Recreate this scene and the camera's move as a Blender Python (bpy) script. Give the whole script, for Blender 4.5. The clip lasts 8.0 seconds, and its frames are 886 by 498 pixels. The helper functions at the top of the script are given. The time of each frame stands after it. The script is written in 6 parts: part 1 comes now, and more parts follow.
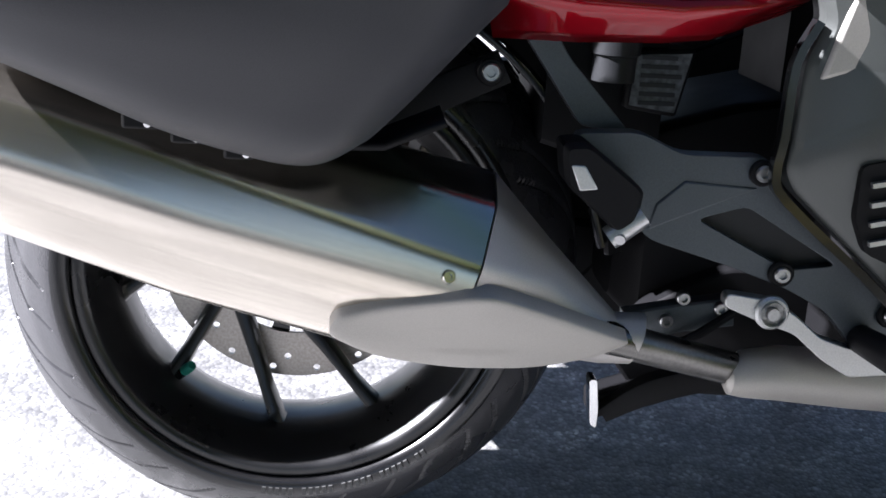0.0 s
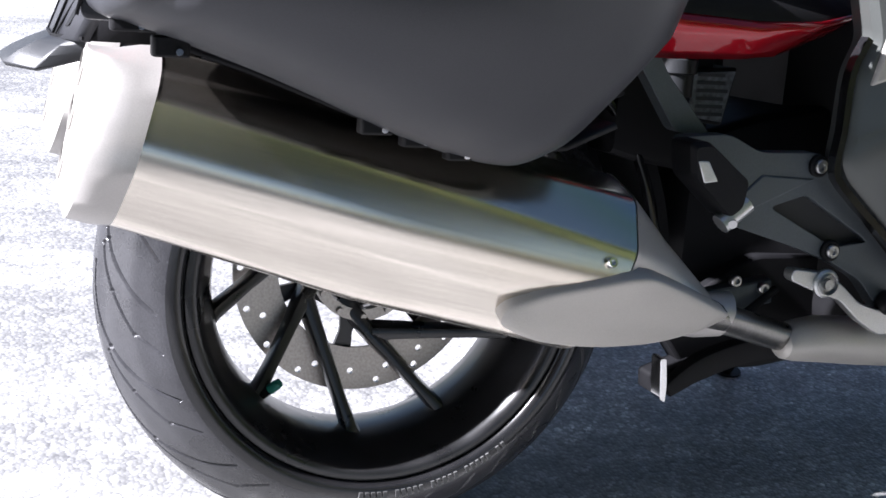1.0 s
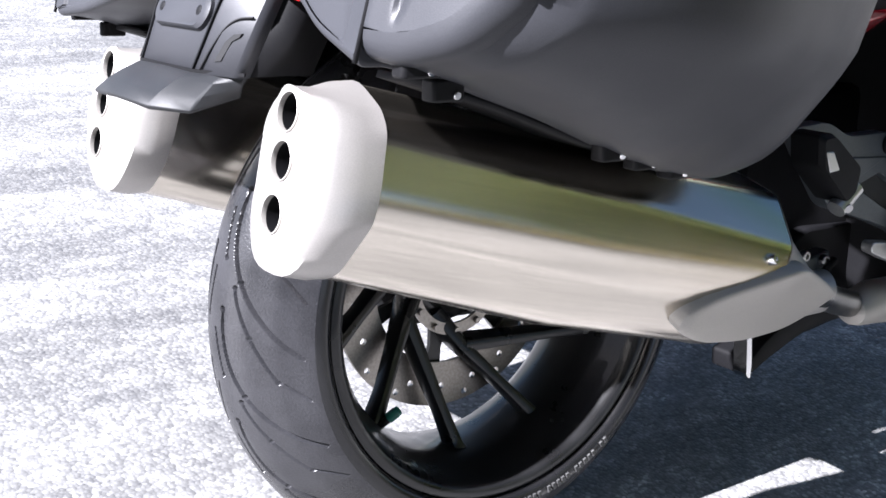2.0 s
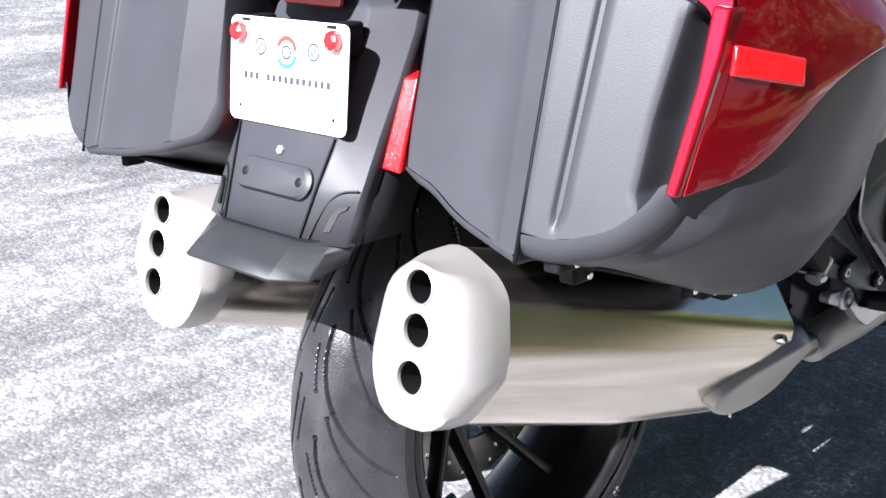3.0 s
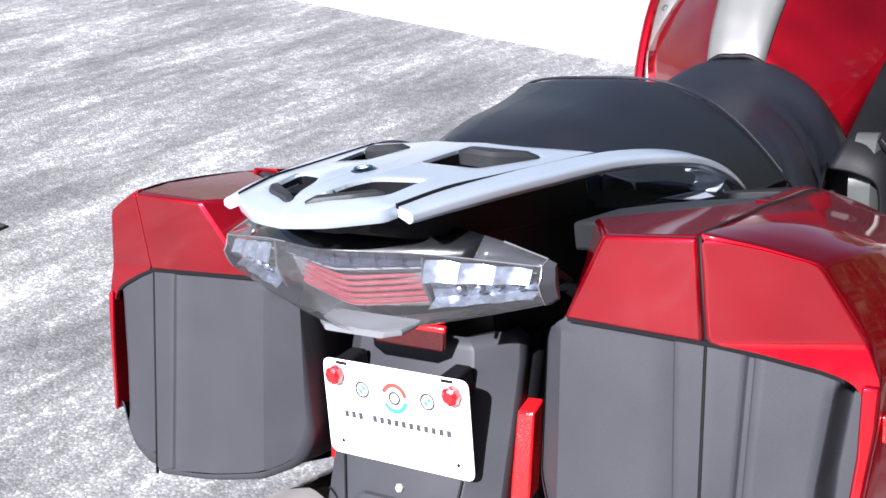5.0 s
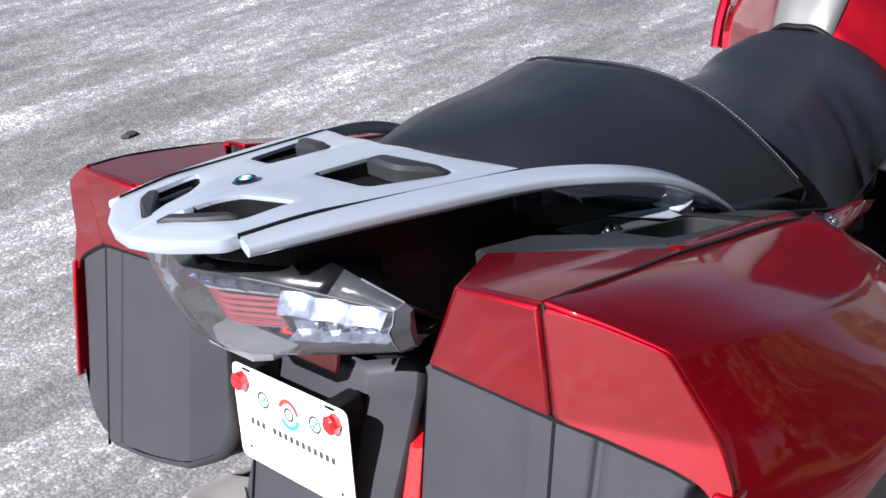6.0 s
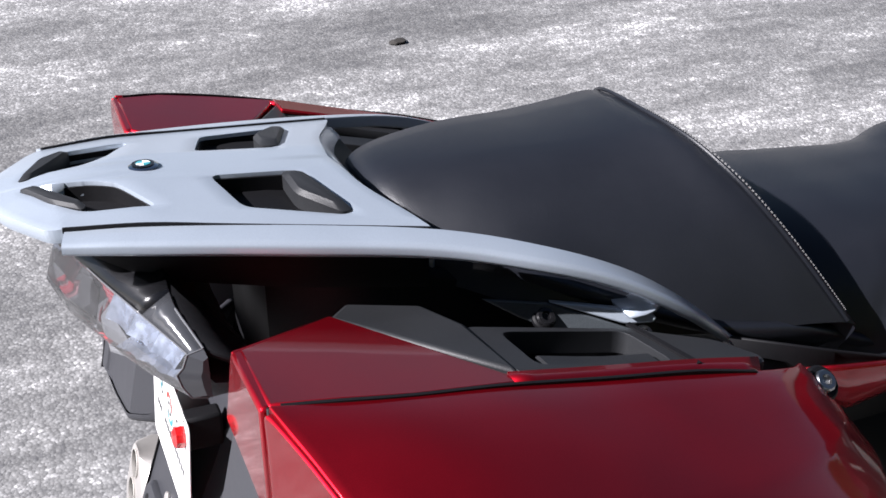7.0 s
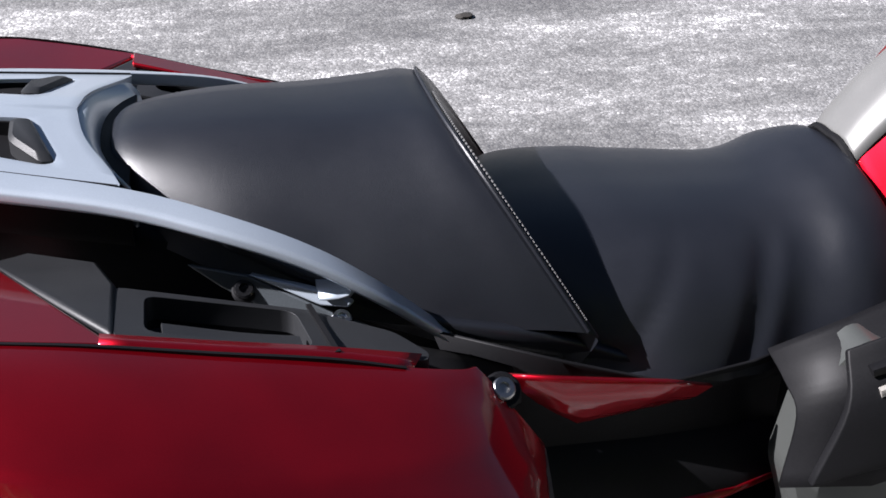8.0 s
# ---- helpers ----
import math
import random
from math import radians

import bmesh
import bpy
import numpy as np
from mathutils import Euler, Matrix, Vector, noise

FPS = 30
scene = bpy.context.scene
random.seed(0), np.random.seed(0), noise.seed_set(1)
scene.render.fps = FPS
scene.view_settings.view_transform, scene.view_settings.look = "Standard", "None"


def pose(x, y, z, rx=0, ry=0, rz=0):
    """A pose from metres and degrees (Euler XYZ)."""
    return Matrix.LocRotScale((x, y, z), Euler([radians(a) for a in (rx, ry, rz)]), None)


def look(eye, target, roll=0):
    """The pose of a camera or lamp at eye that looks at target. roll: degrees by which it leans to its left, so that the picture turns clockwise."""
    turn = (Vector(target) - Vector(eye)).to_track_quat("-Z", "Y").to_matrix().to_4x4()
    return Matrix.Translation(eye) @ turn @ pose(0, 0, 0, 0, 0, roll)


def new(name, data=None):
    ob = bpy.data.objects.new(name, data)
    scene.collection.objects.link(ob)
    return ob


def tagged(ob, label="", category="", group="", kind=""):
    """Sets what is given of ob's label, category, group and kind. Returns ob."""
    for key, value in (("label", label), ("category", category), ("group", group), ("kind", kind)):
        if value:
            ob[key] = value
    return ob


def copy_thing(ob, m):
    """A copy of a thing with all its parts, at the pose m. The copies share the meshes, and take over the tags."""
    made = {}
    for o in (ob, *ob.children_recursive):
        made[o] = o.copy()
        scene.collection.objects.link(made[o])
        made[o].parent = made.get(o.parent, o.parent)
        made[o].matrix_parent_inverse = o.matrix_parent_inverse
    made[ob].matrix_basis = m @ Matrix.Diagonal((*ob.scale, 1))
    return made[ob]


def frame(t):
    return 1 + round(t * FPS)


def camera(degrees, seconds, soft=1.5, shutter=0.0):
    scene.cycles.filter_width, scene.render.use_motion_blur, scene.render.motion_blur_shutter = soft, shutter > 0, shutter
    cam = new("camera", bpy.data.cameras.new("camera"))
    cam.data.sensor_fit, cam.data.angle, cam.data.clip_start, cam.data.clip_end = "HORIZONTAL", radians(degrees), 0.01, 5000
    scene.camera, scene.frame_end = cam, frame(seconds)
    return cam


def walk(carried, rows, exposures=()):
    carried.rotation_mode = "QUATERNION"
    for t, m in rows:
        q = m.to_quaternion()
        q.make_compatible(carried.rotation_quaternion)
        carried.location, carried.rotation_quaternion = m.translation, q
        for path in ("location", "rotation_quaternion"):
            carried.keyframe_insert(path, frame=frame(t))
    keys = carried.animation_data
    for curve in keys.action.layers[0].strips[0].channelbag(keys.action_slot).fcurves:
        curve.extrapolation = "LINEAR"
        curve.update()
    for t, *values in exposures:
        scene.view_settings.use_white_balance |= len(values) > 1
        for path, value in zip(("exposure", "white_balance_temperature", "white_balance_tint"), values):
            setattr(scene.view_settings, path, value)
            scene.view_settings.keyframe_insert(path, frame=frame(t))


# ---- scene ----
# Bike space: x forward, y to the bike's left, z along its upright plane. The bike leans on its side stand.
BIKE = Matrix.Translation((0, 0, 0.0216)) @ pose(0, 0, 0, -10.65, 0, 0)
cam = camera(41.8, 8.0, soft=1.6)
PATH = [
    (0, (0.024, -1.258, 0.677), (0.188, 0.653, 0.109), 3.6),
    (0.5, (-0.191, -1.269, 0.636), (0.222, 0.630, 0.165), 2.9),
    (1, (-0.438, -1.284, 0.612), (0.266, 0.540, 0.189), 4.0),
    (1.2, (-0.521, -1.248, 0.610), (0.271, 0.545, 0.213), 4.6),
    (2.3, (-0.923, -0.972, 0.671), (0.334, 0.492, 0.145), -0.4),
    (2.5, (-0.991, -0.942, 0.721), (0.335, 0.456, 0.184), -1.4),
    (2.9, (-1.068, -0.909, 0.831), (0.307, 0.433, 0.274), -0.3),
    (3, (-1.077, -0.908, 0.860), (0.308, 0.419, 0.292), -0.4),
    (3.5, (-1.070, -0.863, 0.979), (0.348, 0.432, 0.420), -1.5),
    (4, (-1.084, -0.766, 1.072), (0.354, 0.459, 0.415), -3.1),
    (4.5, (-1.171, -0.690, 1.163), (0.347, 0.436, 0.507), -6.7),
    (4.7, (-1.195, -0.668, 1.196), (0.367, 0.415, 0.574), -7.7),
    (5.8, (-0.942, -0.802, 1.274), (0.338, 0.544, 0.536), -7.4),
    (6, (-0.870, -0.843, 1.277), (0.352, 0.541, 0.509), -7.9),
    (6.5, (-0.643, -0.885, 1.285), (0.350, 0.603, 0.389), -5.5),
    (7, (-0.449, -0.931, 1.311), (0.220, 0.745, 0.449), -0.9),
    (7.2, (-0.369, -0.973, 1.310), (0.160, 0.750, 0.443), 1.4),
    (7.5, (-0.262, -1.017, 1.311), (0.147, 0.710, 0.390), 3.2),
    (7.8, (-0.149, -1.036, 1.307), (0.160, 0.712, 0.386), 0.7),
    (8, (-0.067, -1.030, 1.303), (0.304, 0.718, 0.406), 1.0),
]
EXPOSE = [(0.0, 2.55, 6150, 13), (1.2, 2.48, 6150, 13), (2.5, 2.25, 6150, 13), (3.5, 2.05, 6200, 13), (4.5, 1.86, 6200, 13), (5.8, 1.48, 6250, 13), (6.5, 1.31, 6350, 13), (8.0, 1.40, 6400, 13)]
walk(cam, [(t, BIKE @ look(eye, target, roll)) for t, eye, target, roll in PATH], EXPOSE)

# ---- world and sun ----
SUN_DIR = (BIKE.to_3x3() @ Vector((-0.80, -0.035, 0.60))).normalized()
world = bpy.data.worlds.new("sky")
scene.world = world
world.use_nodes = True
wn, wl = world.node_tree.nodes, world.node_tree.links
sky = wn.new("ShaderNodeTexSky")
sky.sky_type, sky.sun_disc = "NISHITA", False
sky.air_density, sky.dust_density, sky.altitude = 0.8, 0.9, 500
sky.sun_elevation = math.asin(SUN_DIR.z)
sky.sun_rotation = math.atan2(SUN_DIR.x, SUN_DIR.y)
wl.new(sky.outputs[0], wn["Background"].inputs[0])
wn["Background"].inputs[1].default_value = 0.025
sun = new("sun", bpy.data.lights.new("sun", "SUN"))
sun.data.energy, sun.data.angle, sun.data.color = 5.0, radians(0.5), (1.0, 0.975, 0.99)
sun.matrix_world = look(SUN_DIR * 30, (0, 0, 0))

# ---- materials ----
def material(name, color, rough=0.5, metal=0.0, coat=0.0, grain=0.0, grain_scale=400.0, stain=0.12, stain_scale=9.0, bump=0.0, stretch=(1, 1, 1), spec=0.5, rough_var=0.08, flat=False, along=None):
    """A surface with fine grain, slow stains, uneven gloss and a little relief, in metres of its own object."""
    m = bpy.data.materials.new(name)
    m.use_nodes = True
    n, l = m.node_tree.nodes, m.node_tree.links
    p = n["Principled BSDF"]
    p.inputs["Base Color"].default_value = (*color, 1)
    p.inputs["Roughness"].default_value, p.inputs["Metallic"].default_value = rough, metal
    p.inputs["Coat Weight"].default_value, p.inputs["Coat Roughness"].default_value = coat, 0.05
    p.inputs["Specular IOR Level"].default_value = spec
    if flat:
        return m
    co = n.new("ShaderNodeTexCoord")
    mp = n.new("ShaderNodeMapping")
    mp.inputs["Scale"].default_value = stretch
    if along:
        mp.vector_type = "TEXTURE"
        mp.inputs["Rotation"].default_value, mp.inputs["Scale"].default_value = along, [1 / v for v in stretch]
    l.new(co.outputs["Object"], mp.inputs["Vector"])
    big, fine = n.new("ShaderNodeTexNoise"), n.new("ShaderNodeTexNoise")
    big.inputs["Scale"].default_value, big.inputs["Detail"].default_value = stain_scale, 5
    fine.inputs["Scale"].default_value, fine.inputs["Detail"].default_value = grain_scale, 2
    l.new(co.outputs["Object"], big.inputs["Vector"])
    l.new(mp.outputs["Vector"], fine.inputs["Vector"])
    def rng(src, lo, hi):
        r = n.new("ShaderNodeMapRange")
        r.inputs["From Min"].default_value, r.inputs["From Max"].default_value = 0.3, 0.7
        r.inputs["To Min"].default_value, r.inputs["To Max"].default_value = lo, hi
        l.new(src, r.inputs["Value"])
        return r.outputs["Result"]
    mul = n.new("ShaderNodeMath")
    mul.operation = "MULTIPLY"
    l.new(rng(big.outputs["Fac"], 1 - stain, 1 + stain), mul.inputs[0])
    l.new(rng(fine.outputs["Fac"], 1 - grain, 1 + grain), mul.inputs[1])
    mix = n.new("ShaderNodeVectorMath")
    mix.operation = "SCALE"
    mix.inputs[0].default_value = color
    l.new(mul.outputs[0], mix.inputs["Scale"])
    l.new(mix.outputs[0], p.inputs["Base Color"])
    l.new(rng(big.outputs["Fac"], max(0.02, rough - rough_var), min(1, rough + rough_var)), p.inputs["Roughness"])
    if bump:
        b = n.new("ShaderNodeBump")
        b.inputs["Strength"].default_value, b.inputs["Distance"].default_value = 1.0, bump
        l.new(fine.outputs["Fac"], b.inputs["Height"])
        l.new(b.outputs["Normal"], p.inputs["Normal"])
    return m


RED = material("red_paint", (0.31, 0.0038, 0.0115), 0.50, 0.92, spec=0.0, coat=1.0, grain=0.10, grain_scale=1500, stain=0.05, rough_var=0.04)
GREY = material("grey_plastic", (0.033, 0.034, 0.039), 0.47, 0.0, grain=0.08, grain_scale=900, bump=0.0001, stain=0.06, spec=0.30)
DARK = material("dark_plastic", (0.018, 0.019, 0.021), 0.5, spec=0.35, grain=0.12, grain_scale=900, bump=0.00015)
BLACK = material("black_plastic", (0.005, 0.005, 0.006), 0.6, spec=0.2, grain=0.2, grain_scale=500, bump=0.00005)
GLOSS = material("gloss_black", (0.008, 0.008, 0.009), 0.2, grain=0.1, stain=0.2, coat=0.4)
SEAT = material("seat_vinyl", (0.0105, 0.0118, 0.016), 0.38, grain=0.2, grain_scale=1300, bump=0.00016, stain=0.15, stain_scale=6)
SILVER = material("silver_paint", (0.40, 0.455, 0.52), 0.36, 0.4, coat=0.3, grain=0.05, grain_scale=1200, stain=0.04)
STEEL = material("brushed_steel", (0.72, 0.665, 0.585), 0.22, 1.0, grain=0.06, grain_scale=330, stretch=(0.008, 1, 1), along=(0, 0.222, -0.075), stain=0.03, stain_scale=5, rough_var=0.03)
CAPM = material("cast_aluminium", (0.44, 0.42, 0.40), 0.42, 0.6, grain=0.06, grain_scale=900, bump=0.0001, stain=0.05)
SHIELD = material("shield_metal", (0.42, 0.40, 0.37), 0.55, 0.5, grain=0.06, grain_scale=900, bump=0.0001, stain=0.06)
ALU = material("aluminium", (0.55, 0.55, 0.54), 0.36, 0.85, grain=0.08, grain_scale=600, stain=0.12, bump=0.0001)
FRAMEM = material("frame_paint", (0.080, 0.092, 0.102), 0.42, 0.4, grain=0.10, grain_scale=700, bump=0.00015, stain=0.1)
PANEL = material("panel_paint", (0.085, 0.090, 0.086), 0.36, 0.45, grain=0.06, grain_scale=1200, stain=0.05)
PIPE = material("pipe_steel", (0.20, 0.195, 0.185), 0.32, 1.0, grain=0.1, grain_scale=300, stain=0.2, stain_scale=20)
CHROME = material("chrome", (0.75, 0.75, 0.75), 0.12, 1.0, stain=0.05)
BOLT = material("bolt_steel", (0.42, 0.42, 0.42), 0.32, 1.0, stain=0.2, grain=0.1)
DISC = material("disc_steel", (0.40, 0.37, 0.34), 0.38, 1.0, grain=0.15, grain_scale=300, stain=0.12)
RUBBER = material("tyre_rubber", (0.024, 0.024, 0.027), 0.29, grain=0.2, grain_scale=500, stain=0.3, stain_scale=16, bump=0.0003)
SIDEWALL = material("sidewall_rubber", (0.009, 0.009, 0.010), 0.21, grain=0.15, grain_scale=700, stain=0.25, stain_scale=14, bump=0.00006, spec=0.6)
RIM = material("rim_black", (0.012, 0.012, 0.013), 0.32, 0.2, coat=0.3, grain=0.1, stain=0.25, stain_scale=20)
WHITE = material("plate_white", (0.82, 0.82, 0.80), 0.45, stain=0.03)
REFLEX = material("red_reflector", (0.45, 0.006, 0.008), 0.18, coat=0.6, grain=0.25, grain_scale=600, stain=0.1, bump=0.0004)
LENSRED = material("red_lens", (0.16, 0.012, 0.018), 0.15, coat=0.5, stain=0.15)
WORN = material("worn_rubber", (0.05, 0.05, 0.05), 0.6, grain=0.3, grain_scale=600, stain=0.3)
INK = material("print_grey", (0.035, 0.035, 0.04), 0.6, stain=0.1)
TANKGREY = material("tank_silver", (0.17, 0.17, 0.165), 0.45, 0.4, coat=0.1, grain=0.05, grain_scale=1200, stain=0.05)
TEAL = material("print_teal", (0.04, 0.25, 0.30), 0.5, stain=0.1)
PRINTRED = material("print_red", (0.30, 0.05, 0.04), 0.5, stain=0.1)
GREEN = material("valve_green", (0.01, 0.14, 0.11), 0.4, stain=0.2)
STITCH = material("stitching", (0.16, 0.16, 0.16), 0.7, stain=0.1)


def glass(name):
    """Thin clear moulding: see-through, slightly milky, with a gloss that grows at a grazing view."""
    m = bpy.data.materials.new(name)
    m.use_nodes = True
    nt = m.node_tree
    nt.nodes.remove(nt.nodes["Principled BSDF"])
    see = nt.nodes.new("ShaderNodeBsdfTransparent")
    see.inputs["Color"].default_value = (0.84, 0.855, 0.87, 1)
    milk = nt.nodes.new("ShaderNodeBsdfDiffuse")
    milk.inputs["Color"].default_value = (0.62, 0.63, 0.65, 1)
    body = nt.nodes.new("ShaderNodeMixShader")
    cloud = nt.nodes.new("ShaderNodeTexNoise")
    cloud.inputs["Scale"].default_value = 28.0
    amount = nt.nodes.new("ShaderNodeMapRange")
    amount.inputs["To Min"].default_value, amount.inputs["To Max"].default_value = 0.015, 0.075
    nt.links.new(cloud.outputs["Fac"], amount.inputs["Value"])
    nt.links.new(amount.outputs["Result"], body.inputs["Fac"])
    nt.links.new(see.outputs[0], body.inputs[1])
    nt.links.new(milk.outputs[0], body.inputs[2])
    shine = nt.nodes.new("ShaderNodeBsdfGlossy")
    shine.inputs["Roughness"].default_value = 0.05
    grow = nt.nodes.new("ShaderNodeFresnel")
    grow.inputs["IOR"].default_value = 1.48
    mix = nt.nodes.new("ShaderNodeMixShader")
    nt.links.new(grow.outputs[0], mix.inputs["Fac"])
    nt.links.new(body.outputs[0], mix.inputs[1])
    nt.links.new(shine.outputs[0], mix.inputs[2])
    nt.links.new(mix.outputs[0], nt.nodes["Material Output"].inputs["Surface"])
    return m


CLEAR = glass("clear_lens")


def asphalt():
    """Worn asphalt: packed stones, some of them pale, with dusty streaks along the lane."""
    m = bpy.data.materials.new("asphalt")
    m.use_nodes = True
    n, l = m.node_tree.nodes, m.node_tree.links
    p = n["Principled BSDF"]
    co = n.new("ShaderNodeTexCoord")
    vor = n.new("ShaderNodeTexVoronoi")
    vor.inputs["Scale"].default_value = 170
    l.new(co.outputs["Object"], vor.inputs["Vector"])
    stone = n.new("ShaderNodeValToRGB")
    el = stone.color_ramp.elements
    el[0].color, el[1].color = (0.095, 0.095, 0.102, 1), (0.70, 0.69, 0.685, 1)
    for pos, v in ((0.45, 0.17), (0.74, 0.26), (0.90, 0.42)):
        el.new(pos).color = (v, v * 0.995, v * 0.985, 1)
    sep = n.new("ShaderNodeSeparateColor")
    l.new(vor.outputs["Color"], sep.inputs[0])
    mp = n.new("ShaderNodeMapping")
    mp.inputs["Scale"].default_value = (0.4, 1.5, 1)
    mp.inputs["Rotation"].default_value = (0, 0, 0.12)
    l.new(co.outputs["Object"], mp.inputs["Vector"])
    big, mid = n.new("ShaderNodeTexNoise"), n.new("ShaderNodeTexNoise")
    big.inputs["Scale"].default_value, big.inputs["Detail"].default_value, big.inputs["Roughness"].default_value = 2.4, 7, 0.62
    mid.inputs["Scale"].default_value, mid.inputs["Detail"].default_value = 26, 5
    l.new(mp.outputs["Vector"], big.inputs["Vector"])
    l.new(co.outputs["Object"], mid.inputs["Vector"])
    def rng(src, a, b, lo, hi):
        r = n.new("ShaderNodeMapRange")
        for k, v in zip(("From Min", "From Max", "To Min", "To Max"), (a, b, lo, hi)):
            r.inputs[k].default_value = v
        l.new(src, r.inputs["Value"])
        return r.outputs["Result"]
    def op(kind, a, b):
        q = n.new("ShaderNodeMath")
        q.operation = kind
        for k, v in enumerate((a, b)):
            if isinstance(v, float):
                q.inputs[k].default_value = v
            else:
                l.new(v, q.inputs[k])
        return q.outputs[0]
    flow = n.new("ShaderNodeTexNoise")
    flow.inputs["Scale"].default_value, flow.inputs["Detail"].default_value, flow.inputs["Roughness"].default_value = 13, 4, 0.6
    l.new(mp.outputs["Vector"], flow.inputs["Vector"])
    shift = op("ADD", rng(big.outputs["Fac"], 0.32, 0.68, -0.14, 0.20), rng(mid.outputs["Fac"], 0.3, 0.7, -0.10, 0.14))
    shift = op("ADD", shift, rng(flow.outputs["Fac"], 0.3, 0.7, -0.12, 0.16))
    l.new(op("ADD", rng(sep.outputs[0], 0.0, 1.0, 0.29, 0.75), shift), stone.inputs["Fac"])
    worn = op("MULTIPLY", rng(big.outputs["Fac"], 0.35, 0.65, 0.85, 1.25), rng(vor.outputs["Distance"], 0.0, 0.75, 1.05, 0.75))
    mul = n.new("ShaderNodeVectorMath")
    mul.operation = "SCALE"
    l.new(stone.outputs["Color"], mul.inputs[0])
    l.new(worn, mul.inputs["Scale"])
    l.new(mul.outputs[0], p.inputs["Base Color"])
    l.new(rng(sep.outputs[1], 0.0, 1.0, 0.38, 0.8), p.inputs["Roughness"])
    b = n.new("ShaderNodeBump")
    b.inputs["Strength"].default_value, b.inputs["Distance"].default_value = 0.45, 0.002
    b.invert = True
    l.new(vor.outputs["Distance"], b.inputs["Height"])
    l.new(b.outputs["Normal"], p.inputs["Normal"])
    return m


def heat_mirror_tint():
    """Brushed steel that turns straw and blue towards the hot front end, with tree and sky reflections painted in."""
    m = STEEL.copy()
    m.name = "heat_tinted_steel"
    n, l = m.node_tree.nodes, m.node_tree.links
    p = n["Principled BSDF"]
    src = p.inputs["Base Color"].links[0].from_socket
    co = n.new("ShaderNodeTexCoord")
    sep = n.new("ShaderNodeSeparateXYZ")
    l.new(co.outputs["Object"], sep.inputs[0])
    r = n.new("ShaderNodeMapRange")
    r.inputs["From Min"].default_value, r.inputs["From Max"].default_value = 0.52, 0.86
    mad = n.new("ShaderNodeMath")
    mad.operation = "MULTIPLY_ADD"
    l.new(sep.outputs["Z"], mad.inputs[0])
    mad.inputs[1].default_value = 1.6
    l.new(sep.outputs["X"], mad.inputs[2])
    l.new(mad.outputs[0], r.inputs["Value"])
    ramp = n.new("ShaderNodeValToRGB")
    el = ramp.color_ramp.elements
    el[0].color, el[1].color = (1, 1, 1, 1), (0.60, 0.70, 1.0, 1)
    # green and blue steps also put the mirrored trees and sky into the colour
    for pos, c in ((0.35, (1.0, 0.98, 0.94)), (0.62, (0.94, 0.96, 0.88)), (0.78, (0.72, 0.86, 0.62))):
        el.new(pos).color = (*c, 1)
    l.new(r.outputs["Result"], ramp.inputs["Fac"])
    mul = n.new("ShaderNodeVectorMath")
    mul.operation = "MULTIPLY"
    l.new(src, mul.inputs[0])
    l.new(ramp.outputs["Color"], mul.inputs[1])
    l.new(mul.outputs[0], p.inputs["Base Color"])
    return m


TINTSTEEL = heat_mirror_tint()
BARK = material("bark", (0.11, 0.08, 0.06), 0.9, grain=0.4, grain_scale=40, stretch=(1, 1, 0.15), bump=0.01, stain=0.3, stain_scale=3)


def leafage():
    m = bpy.data.materials.new("leaves")
    m.use_nodes = True
    n, l = m.node_tree.nodes, m.node_tree.links
    p = n["Principled BSDF"]
    geo = n.new("ShaderNodeNewGeometry")
    ramp = n.new("ShaderNodeValToRGB")
    el = ramp.color_ramp.elements
    el[0].color, el[1].color = (0.035, 0.075, 0.015, 1), (0.16, 0.11, 0.03, 1)
    el.new(0.6).color = (0.07, 0.11, 0.02, 1)
    l.new(geo.outputs["Random Per Island"], ramp.inputs["Fac"])
    l.new(ramp.outputs["Color"], p.inputs["Base Color"])
    p.inputs["Roughness"].default_value = 0.6
    return m


LEAF = leafage()
ASPHALT = asphalt()
CONCRETE = material("concrete", (0.42, 0.41, 0.39), 0.8, grain=0.15, grain_scale=150, stain=0.12, stain_scale=1.5, bump=0.001)

# ---- shapes ----
def finish(bm, angle=32):
    bmesh.ops.remove_doubles(bm, verts=bm.verts, dist=1e-5)
    bmesh.ops.recalc_face_normals(bm, faces=bm.faces)
    for f in bm.faces:
        f.smooth = True
    return angle


def part(name, bm, mat, parent, label="", angle=32, bevel=0.0, segs=2, subsurf=0, thick=0.0):
    """Links a bmesh as one mesh object under a thing or a part."""
    finish(bm)
    me = bpy.data.meshes.new(name)
    bm.to_mesh(me)
    bm.free()
    me.set_sharp_from_angle(angle=radians(angle))
    me.materials.append(mat)
    ob = new(name, me)
    ob.parent = parent
    if label:
        ob["label"] = label
    if thick:
        s = ob.modifiers.new("thick", "SOLIDIFY")
        s.thickness, s.offset = thick, -1
    if bevel:
        b = ob.modifiers.new("bevel", "BEVEL")
        b.width, b.segments, b.limit_method, b.angle_limit = bevel, segs, "ANGLE", radians(35)
        b.harden_normals = False
    if subsurf:
        s = ob.modifiers.new("smooth", "SUBSURF")
        s.levels = s.render_levels = subsurf
    return ob


def thing(name, label, category, kind="", group=""):
    return tagged(new(name), label, category, group, kind)


